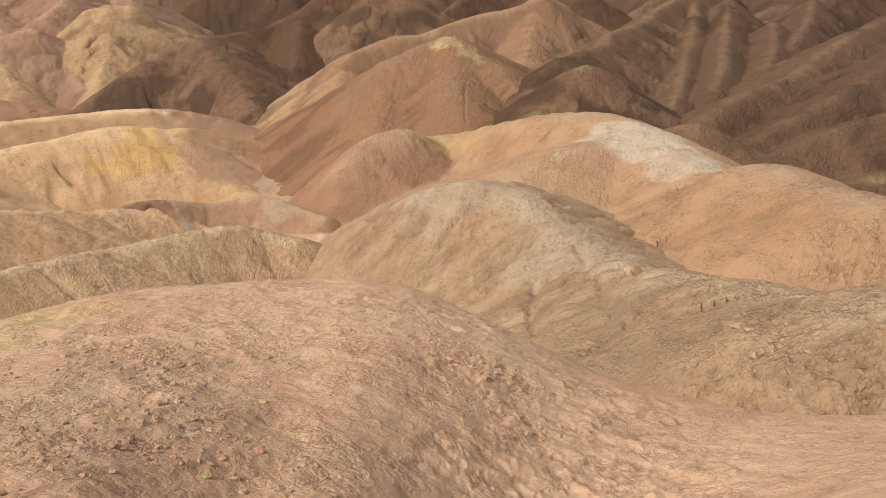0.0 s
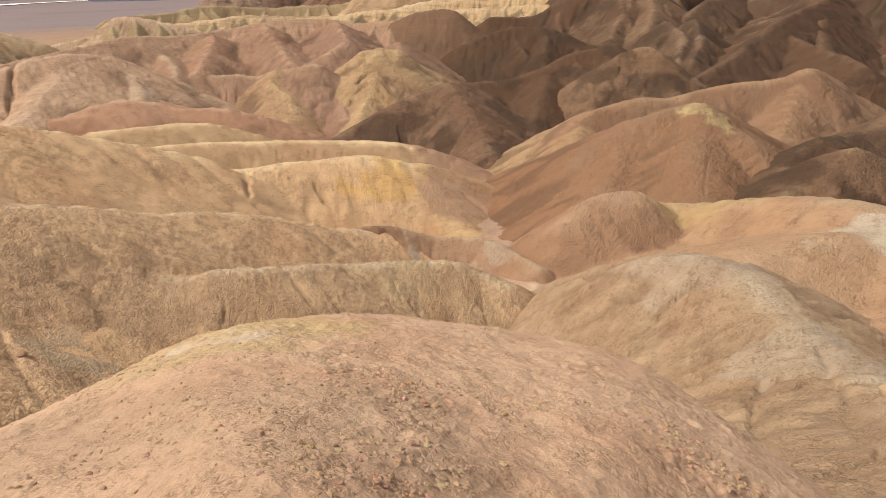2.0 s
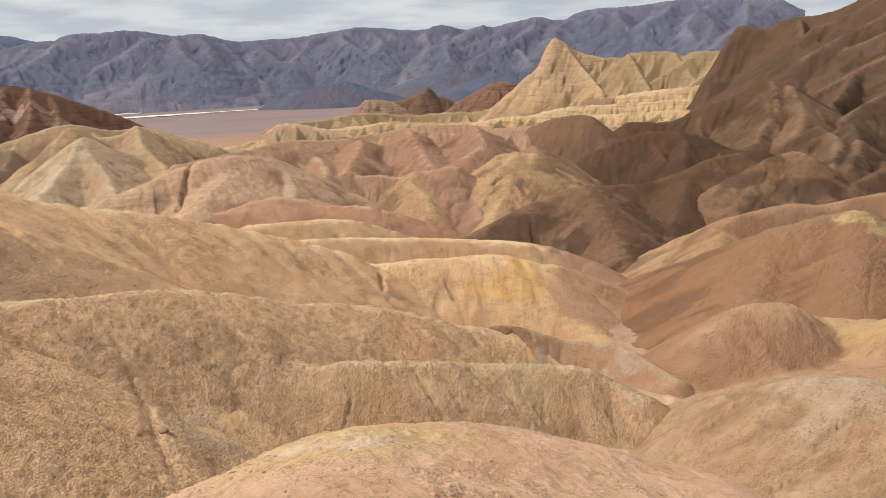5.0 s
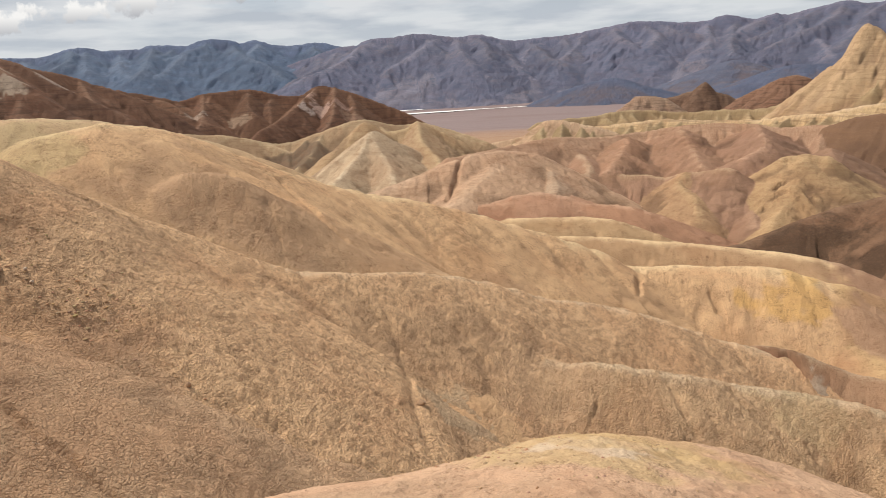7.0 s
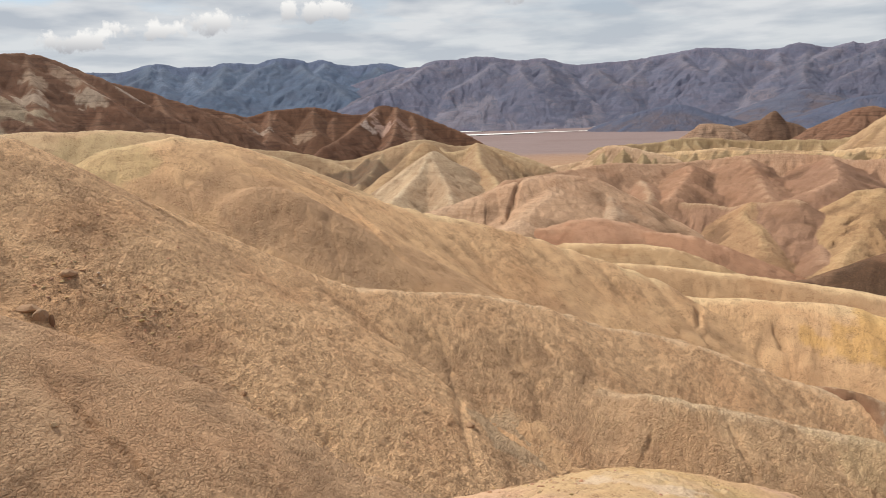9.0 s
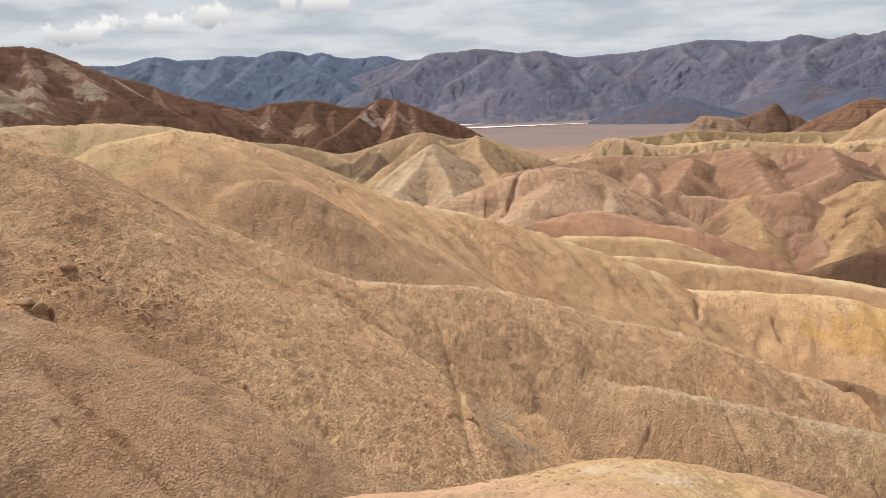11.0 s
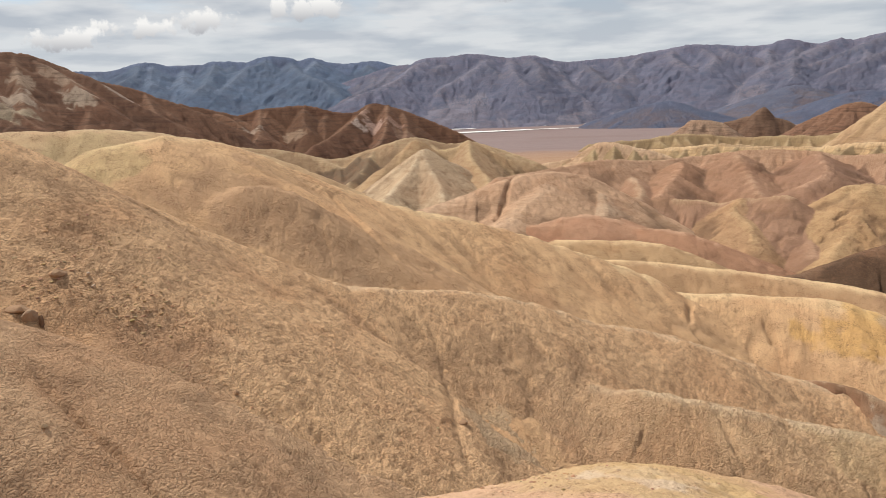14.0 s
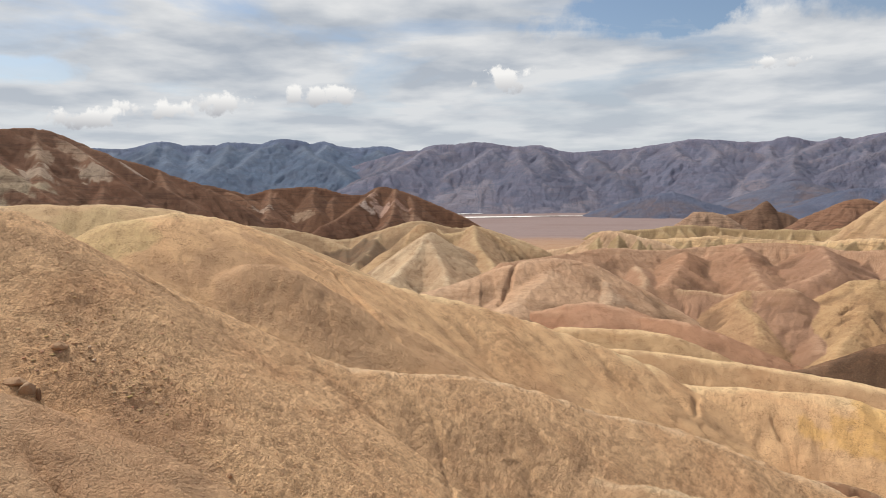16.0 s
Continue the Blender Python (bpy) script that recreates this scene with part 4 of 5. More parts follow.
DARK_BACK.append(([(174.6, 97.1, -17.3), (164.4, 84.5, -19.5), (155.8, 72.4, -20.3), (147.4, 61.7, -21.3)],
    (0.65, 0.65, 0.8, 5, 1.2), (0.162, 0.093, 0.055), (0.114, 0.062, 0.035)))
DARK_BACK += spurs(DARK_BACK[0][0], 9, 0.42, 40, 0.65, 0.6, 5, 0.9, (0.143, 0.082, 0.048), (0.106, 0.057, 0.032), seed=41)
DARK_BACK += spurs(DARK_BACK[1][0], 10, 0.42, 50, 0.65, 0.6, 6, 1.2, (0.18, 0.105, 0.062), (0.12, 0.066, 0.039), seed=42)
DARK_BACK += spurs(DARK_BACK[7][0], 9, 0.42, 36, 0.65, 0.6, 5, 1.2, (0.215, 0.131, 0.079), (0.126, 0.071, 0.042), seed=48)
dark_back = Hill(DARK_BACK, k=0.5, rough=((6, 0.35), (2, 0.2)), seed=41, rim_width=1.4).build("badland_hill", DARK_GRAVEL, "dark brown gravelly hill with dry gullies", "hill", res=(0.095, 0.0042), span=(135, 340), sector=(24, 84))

DARK_DOME = []
DARK_DOME.append(([(56.5, 53.4, -24.3), (59.4, 53.6, -22.1), (62.4, 53.4, -20.5), (66.2, 52, -18.7), (69.2, 50.4, -17.7), (71.7, 49.4, -17.3), (72.8, 47.8, -16.9), (72.4, 45.7, -17.4), (72.3, 43.2, -18.9), (70.7, 39.7, -19.3), (68.5, 36.1, -21), (65.8, 33.4, -22.3)],
    (0.62, 0.6, 2.0, 5, 0.3, 1.8), (0.257, 0.151, 0.091), (0.249, 0.136, 0.076)))
DARK_DOME.append(([(67.5, 53, -19.1), (62.1, 50.1, -21), (56.9, 47, -22.7), (51.6, 43.9, -23.3)],
    (0.55, 0.55, 2.0, 4, 0.3), (0.266, 0.149, 0.086), (0.257, 0.136, 0.075)))
DARK_DOME.append(([(72.5, 47.7, -16.9), (66.8, 43.6, -19.1), (61.2, 39.4, -20.4), (56.5, 35.6, -22.1)],
    (0.55, 0.55, 2.0, 4, 0.3), (0.249, 0.143, 0.083), (0.249, 0.133, 0.073)))
DARK_DOME.append(([(67.9, 67.5, -26), (70, 68.3, -24), (72.7, 68.3, -22.5), (75.6, 68.2, -21.4), (78.9, 67.5, -20.8), (83.2, 65.4, -20), (86.7, 62.7, -20.1), (89.5, 60.8, -19.2), (92.7, 58.1, -18.2), (95.8, 55.3, -17.9), (98.3, 53.3, -17.5), (100.5, 51.7, -16.9), (102.6, 50.3, -16), (104.3, 49.4, -16.8), (105.9, 48.8, -18.3), (107.4, 48.4, -20.5)],
    (0.7, 0.6, 1.2, 5, 0.6, 1.8), (0.327, 0.2, 0.12), (0.218, 0.125, 0.075)))
DARK_DOME.append(([(77.1, 69.5, -21.8), (71.9, 66.3, -23.1), (66.6, 63.2, -24.4)],
    (0.6, 0.6, 1.2, 4, 0.3), (0.39, 0.257, 0.139), (0.359, 0.229, 0.126)))
DARK_DOME.append(([(105.8, 51.8, -16.5), (98.2, 49.3, -18.2), (90.8, 46.1, -20.4), (83.3, 43.1, -22.4)],
    (0.6, 0.6, 1.5, 4, 0.5), (0.343, 0.214, 0.123), (0.266, 0.156, 0.093)))
dark_dome = Hill(DARK_DOME, k=0.6, rough=((4, 0.25), (1.2, 0.1)), seed=61, rim_width=1.6, stains=[(71.6, 47.3, 2.0, (0.405, 0.3, 0.145), 0.85), (71.3, 44.1, 2.0, (0.39, 0.286, 0.139), 0.8)], gullies=[([(61.1, 46.5), (58.2, 43.7), (54.5, 40.3)], 0.12, 0.12), ([(64.5, 45.3), (57.5, 41.3)], 0.12, 0.12), ([(65.1, 40.7), (60.7, 38.3), (56.6, 35.5)], 0.12, 0.12)]).build("badland_hill", BROKEN, "brown domed clay hill with a yellow cap", "hill", res=(0.09, 0.0042), span=(58, 135), sector=(26, 76))

# brown clay and gravel, with a cloud's shade put into the tones
DARK_RIGHT = []
DARK_RIGHT.append(([(65.9, 33.3, -20.5), (68.6, 33.9, -20.2), (71.6, 33.9, -19.1), (74.6, 33.7, -18.6), (80.8, 34.6, -19.6), (87.4, 34.4, -19.7), (93.7, 34.7, -19), (104.2, 35.1, -19.9), (114.6, 35.3, -19.2), (125.3, 34.4, -18.2)],
    (0.65, 0.62, 1.0, 4, 0.6), (0.229, 0.139, 0.079), (0.158, 0.092, 0.054)))
DARK_RIGHT.append(([(57.2, 28.4, -20.1), (59.3, 28.7, -20), (61.6, 28.4, -19.5), (63.9, 28.1, -18.7), (65, 27.3, -17.4), (66, 26.7, -17), (67.1, 25.7, -17.7), (66.5, 23.6, -18.8), (65.6, 22.2, -20.1), (64.5, 21.2, -20.9)],
    (0.65, 0.6, 1.0, 3, 0.35), (0.251, 0.169, 0.091), (0.186, 0.106, 0.062)))
DARK_RIGHT.append(([(70.4, 15.1, -21.6), (74.3, 13.1, -20.5), (78.1, 11.4, -20.3), (82.9, 9.4, -20), (88.3, 7.9, -18.8), (94.5, 5.6, -17.5), (102.3, 3, -17.1), (110.1, -0.6, -15.6)],
    (0.62, 0.62, 1.0, 4, 0.6), (0.186, 0.109, 0.066), (0.147, 0.084, 0.05)))
DARK_RIGHT.append(([(56, 15, -19.4), (56.2, 14.1, -18.7), (56.5, 12.9, -18.4), (56.7, 12.1, -18.8), (56.8, 11.8, -19.9)],
    (0.6, 0.55, 0.8, 3, 0.3), (0.229, 0.134, 0.077), (0.196, 0.112, 0.064)))
DARK_RIGHT.append(([(58.9, 11.3, -21.6), (63.1, 8.4, -20.5), (67.3, 6.8, -20.1), (72.4, 3.8, -18.7), (78.1, 1.2, -17), (84.1, -1.5, -15.6)],
    (0.62, 0.62, 1.0, 4, 0.6), (0.164, 0.094, 0.057), (0.125, 0.072, 0.042)))
DARK_RIGHT.append(([(57.5, 7.9, -21.1), (60.4, 6, -20.6), (63.3, 3.9, -20), (66.1, 0, -18.6)],
    (0.6, 0.6, 1.0, 4, 0.5), (0.174, 0.102, 0.06), (0.147, 0.084, 0.05)))
DARK_RIGHT.append(([(125.8, 32.5, -19.2), (111.4, 28.3, -21.1), (98.7, 25.5, -22.6), (87.1, 22.7, -23.4), (77.2, 20.7, -23.5)],
    (0.65, 0.65, 0.8, 3, 0.7), (0.208, 0.126, 0.075), (0.147, 0.084, 0.05)))
DARK_RIGHT.append(([(127.1, 27.2, -19.1), (109.6, 23.1, -21.3), (95.9, 19.9, -22.3), (84.1, 18.1, -22.9)],
    (0.65, 0.65, 0.8, 3, 0.7), (0.201, 0.122, 0.073), (0.142, 0.082, 0.048)))
DARK_RIGHT.append(([(118.6, 18.2, -20.9), (104.9, 15.5, -22.2), (91, 13.9, -22.7)],
    (0.65, 0.65, 0.8, 3, 0.7), (0.18, 0.106, 0.064), (0.131, 0.074, 0.045)))
DARK_RIGHT.append(([(139.2, 15.8, -20.3), (125.2, 14.3, -21.7), (109.2, 14, -22.2)],
    (0.65, 0.65, 0.8, 3, 0.7), (0.18, 0.106, 0.064), (0.131, 0.074, 0.045)))
DARK_RIGHT.append(([(52.1, 1.2, -20.6), (54.8, 0.1, -20.5), (57.4, -1.5, -20.5), (60, -3.9, -20.6)],
    (0.6, 0.55, 1.2, 4, 0.4), (0.245, 0.164, 0.086), (0.196, 0.114, 0.066)))
DARK_RIGHT += spurs(DARK_RIGHT[2][0], 6, 0.42, 20, 0.65, 0.5, 3, 0.6, (0.196, 0.119, 0.071), (0.136, 0.077, 0.046), seed=87)
DARK_RIGHT += spurs(DARK_RIGHT[0][0], 6, 0.45, 22, 0.65, 0.5, 3, 0.6, (0.196, 0.119, 0.071), (0.142, 0.082, 0.05), seed=85)
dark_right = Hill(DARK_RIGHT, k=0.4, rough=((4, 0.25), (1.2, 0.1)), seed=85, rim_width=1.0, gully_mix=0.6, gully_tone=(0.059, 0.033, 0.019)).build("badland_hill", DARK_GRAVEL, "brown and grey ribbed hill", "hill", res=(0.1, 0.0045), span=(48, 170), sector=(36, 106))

# dark mountainside; cloud shade is put into these tones as well
MASSIF = []
MASSIF.append(([(342.9, 321.7, -1.7), (344.5, 319.9, 6.2), (346.9, 317.4, 21.1), (352.6, 303.4, 17.4), (357.3, 289.9, 23.1), (352.3, 263.9, 23.4), (335.7, 217.8, 31.7), (332.7, 183.2, 44.4), (320.2, 79.8, 36.2), (300, 6, 20.5)],
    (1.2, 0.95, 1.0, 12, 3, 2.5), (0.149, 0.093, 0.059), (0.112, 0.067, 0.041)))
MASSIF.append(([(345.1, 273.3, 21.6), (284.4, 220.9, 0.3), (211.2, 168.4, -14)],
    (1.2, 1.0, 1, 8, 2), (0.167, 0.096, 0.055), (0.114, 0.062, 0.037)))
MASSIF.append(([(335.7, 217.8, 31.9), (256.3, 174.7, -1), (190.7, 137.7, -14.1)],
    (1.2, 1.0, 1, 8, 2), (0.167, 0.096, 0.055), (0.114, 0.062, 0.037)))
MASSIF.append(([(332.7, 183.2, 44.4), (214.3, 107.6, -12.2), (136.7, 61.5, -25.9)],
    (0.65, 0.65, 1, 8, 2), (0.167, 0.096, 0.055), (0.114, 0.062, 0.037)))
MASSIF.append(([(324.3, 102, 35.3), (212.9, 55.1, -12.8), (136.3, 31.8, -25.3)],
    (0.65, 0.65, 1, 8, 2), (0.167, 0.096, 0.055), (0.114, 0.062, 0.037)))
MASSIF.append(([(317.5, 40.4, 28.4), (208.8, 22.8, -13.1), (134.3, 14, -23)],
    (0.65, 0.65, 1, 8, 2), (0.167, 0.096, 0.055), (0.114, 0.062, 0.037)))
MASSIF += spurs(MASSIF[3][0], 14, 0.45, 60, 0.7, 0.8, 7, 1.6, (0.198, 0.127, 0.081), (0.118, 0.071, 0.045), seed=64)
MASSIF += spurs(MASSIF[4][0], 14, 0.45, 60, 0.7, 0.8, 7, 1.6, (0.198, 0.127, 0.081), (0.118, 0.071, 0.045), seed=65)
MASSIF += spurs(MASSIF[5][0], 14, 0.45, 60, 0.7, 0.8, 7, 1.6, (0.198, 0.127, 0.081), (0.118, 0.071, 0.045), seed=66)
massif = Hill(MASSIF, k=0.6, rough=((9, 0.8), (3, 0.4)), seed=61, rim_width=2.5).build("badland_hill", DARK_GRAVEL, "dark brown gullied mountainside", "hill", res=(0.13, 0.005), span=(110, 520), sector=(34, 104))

BADLANDS_YELLOW = []
BADLANDS_YELLOW.append(([(101.2, 611.7, -49.1), (115.2, 612.6, -38.1), (138.7, 611.2, -35.7), (159.7, 609.5, -35.1), (185.7, 605.6, -31.8), (211.3, 600.6, -31.9), (236.6, 594.7, -35), (267.3, 576.1, -34.1), (291.7, 558.5, -33.9), (302.1, 547.2, -30.5), (307.9, 538.3, -26.9), (317.2, 527, -15.2), (326, 515.7, -9.4), (333.4, 506.9, -7.3), (344, 495.7, -4.6), (355.5, 483.4, 3.1), (366.3, 471.1, 7.9), (375.1, 459.9, 7.3), (377.3, 453.7, 10.1), (379.8, 445, 10.7), (391.6, 428, 10.6), (393.5, 419.4, 8.4), (395.2, 410.9, 5.8), (396.4, 402.8, 8.7), (405, 386.9, 8.3)],
    (0.9, 0.85, 0.4, 9, 3.0), (0.353, 0.257, 0.146), (0.291, 0.202, 0.108)))
BADLANDS_YELLOW.append(([(321.3, 511.5, -8.3), (326, 507.5, -3.2), (328.9, 504.5, 8.1), (331.5, 501.8, 20.1), (334.1, 499, 24.6), (336.8, 495.6, 25), (340.7, 490.7, 21.5), (347.6, 483.7, 14.2), (354.9, 476.2, 10.9), (363.5, 467.4, 7.8)],
    (2.2, 1.0, 0.6, 6, 3.0, 2.4), (0.46, 0.315, 0.185), (0.44, 0.296, 0.17)))
BADLANDS_YELLOW.append(([(339.9, 490.9, 20.7), (338.8, 470.9, 5.9), (335.2, 448.7, -6.3), (327.8, 422.9, -17.5)],
    (1.1, 0.8, 0.5, 8, 2.0), (0.5, 0.353, 0.206), (0.42, 0.282, 0.16)))
BADLANDS_YELLOW.append(([(367.7, 442.2, 9.8), (357.7, 417.9, -4.6), (347, 394.1, -15.9)],
    (0.8, 0.8, 0.6, 8, 3), (0.353, 0.257, 0.146), (0.291, 0.202, 0.108)))
BADLANDS_YELLOW.append(([(390.1, 415.8, 8.3), (379.5, 391.3, -4.9), (370.4, 365.1, -17.7)],
    (0.8, 0.8, 0.6, 8, 3), (0.353, 0.257, 0.146), (0.291, 0.202, 0.108)))
BADLANDS_YELLOW.append(([(308.8, 418.5, -21.7), (319.8, 403.8, -20.8), (332.2, 387.1, -18), (343.2, 370.6, -15.9), (362.7, 344.3, -14.1)],
    (0.8, 0.7, 0.4, 6, 2.2), (0.59, 0.42, 0.273), (0.5, 0.344, 0.191)))
BADLANDS_YELLOW.append(([(259.2, 416, -30.8), (274.8, 401, -26.3), (294.3, 381.8, -24.5), (311.6, 362.6, -23.7), (326.7, 343.5, -21.9), (341.2, 323.4, -19)],
    (0.8, 0.7, 0.4, 6, 2.2), (0.59, 0.42, 0.273), (0.52, 0.363, 0.196)))
BADLANDS_YELLOW.append(([(95.8, 460.2, -37), (117.7, 450.9, -33.2), (142.4, 439.6, -31.1), (162.3, 428.3, -29.1), (184.5, 414.9, -30.6), (208.4, 398.9, -30.6), (220.5, 385.4, -28.2), (237.1, 368.4, -28.2), (256.8, 347.5, -28), (278, 323, -26.6), (293.5, 300.6, -25.4)],
    (0.8, 0.7, 0.4, 6, 2.2), (0.56, 0.392, 0.232), (0.53, 0.363, 0.196)))
BADLANDS_YELLOW.append(([(51.2, 416.9, -36.5), (67.9, 410.4, -33), (77.8, 404.6, -26), (85.4, 399, -23.6), (102.2, 390.9, -27.1), (116.8, 382.6, -31.8)],
    (0.7, 0.65, 0.8, 7, 1.6), (0.54, 0.382, 0.247), (0.45, 0.296, 0.185)))
BADLANDS_YELLOW.append(([(178.7, 241.1, -30.5), (186.6, 241.4, -26.2), (196.2, 240.1, -25), (208.8, 236, -24.4), (219.2, 233.3, -24.4)],
    (0.7, 0.65, 0.8, 7, 1.2), (0.56, 0.392, 0.232), (0.54, 0.382, 0.206)))
BADLANDS_YELLOW += spurs(BADLANDS_YELLOW[0][0], 13, 0.5, 80, 0.75, 0.3, 7, 2.0, (0.353, 0.257, 0.146), (0.291, 0.202, 0.108), seed=36)
BADLANDS_YELLOW += spurs(BADLANDS_YELLOW[8][0], 9, 0.42, 50, 0.7, 0.3, 6, 1.6, (0.353, 0.257, 0.146), (0.291, 0.202, 0.108), seed=44)
BADLANDS_YELLOW += spurs(BADLANDS_YELLOW[7][0], 10, 0.42, 45, 0.7, 0.3, 6, 1.4, (0.353, 0.257, 0.146), (0.291, 0.202, 0.108), seed=43)
badlands_yellow = Hill(BADLANDS_YELLOW, k=0.6, rough=((10, 0.5), (3, 0.3)), seed=36, rim_width=3.0, gully_tone=(0.28, 0.181, 0.113), gully_mix=0.55, stains=[(306.9, 410.0, 9.0, (0.22, 0.138, 0.093), 0.8), (312.8, 400.4, 9.0, (0.22, 0.138, 0.093), 0.8), (281.9, 529.7, 8, (0.36, 0.239, 0.134), 0.6)]).build("badland_hill", BADLAND, "bright yellow badlands with a sharp leaning pinnacle", "hill", res=(0.085, 0.0038), span=(270, 730), sector=(2, 48))

BLACK_PEAK = []
BLACK_PEAK.append(([(314.5, 848.7, -35.3), (334, 838.1, -27.8), (346.3, 830, -24.3), (355.2, 823.1, -16.4), (359.6, 818.9, -15.3), (366.6, 814.2, -24.2), (378.6, 807.1, -29.8), (387.4, 801.3, -35.3)],
    (1.2, 0.9, 0.6, 9, 2.5), (0.19, 0.12, 0.08), (0.15, 0.09, 0.06)))
BLACK_PEAK.append(([(269.7, 806.1, -26.1), (282.7, 801.7, -25.6), (301.9, 794.6, -29.5)],
    (0.8, 0.7, 0.6, 8, 2), (0.4, 0.28, 0.19), (0.33, 0.22, 0.15)))
black_peak = Hill(BLACK_PEAK, k=1, rough=((10, 0.8),), seed=51, rim_width=4).build("badland_hill", RUST, "small dark pointed peak", "hill", res=(0.08, 0.0035), span=(780, 1000), sector=(15, 30))

RUST_KNOLL = []
RUST_KNOLL.append(([(359.8, 736.9, -32.7), (376.2, 726.8, -22.8), (389.2, 718, -15.5), (401.9, 709.1, -10.8), (411.6, 701.6, -12.7), (421.2, 693.9, -19.5), (438.1, 681.4, -32.9)],
    (0.8, 0.6, 1, 14, 4), (0.26, 0.15, 0.095), (0.2, 0.11, 0.07)))
rust_knoll = Hill(RUST_KNOLL, k=1, rough=((10, 0.8),), seed=34, rim_width=4).build("badland_hill", RUST, "rust-brown knoll", "hill", res=(0.08, 0.0035), span=(700, 950), sector=(20, 36))

RUST_RANGE = []
RUST_RANGE.append(([(-215.7, 249.6, 24), (-198.8, 287.9, 28.8), (-193.8, 303.3, 30.1), (-189.6, 317.6, 28.2), (-178, 341.2, 19.2), (-165.4, 364.1, 13.5), (-161.3, 376.8, 7), (-155.9, 389.9, 7.1)],
    (0.8, 0.8, 0.8, 13, 3), (0.185, 0.098, 0.06), (0.155, 0.078, 0.046)))
RUST_RANGE.append(([(-193.8, 303.3, 30.1), (-166, 261.7, 6.5), (-157.3, 237.5, -2)],
    (0.75, 0.75, 0.6, 9, 2.5), (0.2, 0.112, 0.07), (0.165, 0.086, 0.052)))
RUST_RANGE.append(([(-188.2, 324.3, 26), (-154.4, 285.8, 4.6), (-144.7, 262.7, -4.6)],
    (0.75, 0.75, 0.6, 9, 2.5), (0.2, 0.112, 0.07), (0.165, 0.086, 0.052)))
RUST_RANGE.append(([(-165.4, 364.1, 13.5), (-140.6, 320.4, -3.1), (-132.9, 285.4, -9.9)],
    (0.75, 0.75, 0.6, 9, 2.5), (0.2, 0.112, 0.07), (0.165, 0.086, 0.052)))
RUST_RANGE.append(([(-169.1, 395.2, 8), (-146.7, 414.7, 2.9), (-135.6, 423.7, -1.1), (-123.7, 432.5, 2.7), (-97.1, 444.4, 3.6), (-82.8, 447.3, 0.1), (-68.2, 449.7, -1.9), (-58.9, 451, 2.9), (-51.4, 452, 3.6), (-34.7, 453.5, -1.9), (-12, 449.7, -11.4), (4.7, 444.8, -19.5), (17.4, 439.5, -26.8)],
    (0.8, 0.8, 0.8, 11, 2.5), (0.185, 0.098, 0.06), (0.155, 0.078, 0.046)))
RUST_RANGE.append(([(-123.7, 432.5, 2.7), (-113.3, 383.5, -13.6), (-115.9, 351.3, -18.3)],
    (0.75, 0.75, 0.6, 9, 2.5), (0.21, 0.118, 0.074), (0.16, 0.082, 0.05)))
RUST_RANGE.append(([(-57, 451.3, 2.9), (-67.4, 399.2, -10.8), (-76.6, 361.9, -17.8)],
    (0.75, 0.75, 0.6, 9, 2.5), (0.21, 0.118, 0.074), (0.16, 0.082, 0.05)))
RUST_RANGE.append(([(-45.9, 452.6, 2.8), (-43.8, 397.5, -16.2), (-52.1, 361.1, -23.7)],
    (0.75, 0.75, 0.6, 9, 2.5), (0.21, 0.118, 0.074), (0.16, 0.082, 0.05)))
RUST_RANGE += spurs(RUST_RANGE[0][0], 20, 0.45, 75, 0.7, 0.5, 9, 1.6, (0.2, 0.112, 0.07), (0.165, 0.085, 0.052), seed=15)
RUST_RANGE += spurs(RUST_RANGE[4][0], 19, 0.42, 70, 0.7, 0.5, 9, 1.6, (0.205, 0.114, 0.071), (0.165, 0.085, 0.05), seed=19)
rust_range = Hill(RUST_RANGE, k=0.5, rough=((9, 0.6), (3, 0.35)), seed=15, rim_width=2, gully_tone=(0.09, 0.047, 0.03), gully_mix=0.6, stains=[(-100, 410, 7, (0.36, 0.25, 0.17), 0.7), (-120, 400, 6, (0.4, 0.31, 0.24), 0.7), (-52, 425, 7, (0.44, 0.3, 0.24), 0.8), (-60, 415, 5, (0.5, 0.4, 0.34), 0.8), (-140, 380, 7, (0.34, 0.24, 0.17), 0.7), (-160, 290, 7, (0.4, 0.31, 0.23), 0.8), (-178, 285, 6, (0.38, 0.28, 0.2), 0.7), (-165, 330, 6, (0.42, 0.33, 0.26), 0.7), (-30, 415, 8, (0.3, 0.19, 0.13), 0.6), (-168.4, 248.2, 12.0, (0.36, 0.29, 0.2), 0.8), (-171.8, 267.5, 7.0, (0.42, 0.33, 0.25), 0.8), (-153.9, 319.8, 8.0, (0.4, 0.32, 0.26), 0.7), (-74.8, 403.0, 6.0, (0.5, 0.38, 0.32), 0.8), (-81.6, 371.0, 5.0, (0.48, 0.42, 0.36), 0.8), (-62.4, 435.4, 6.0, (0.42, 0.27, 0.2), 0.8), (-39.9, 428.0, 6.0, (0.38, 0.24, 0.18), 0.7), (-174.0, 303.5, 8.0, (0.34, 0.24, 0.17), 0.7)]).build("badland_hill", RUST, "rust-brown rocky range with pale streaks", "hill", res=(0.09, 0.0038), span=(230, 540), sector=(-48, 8))

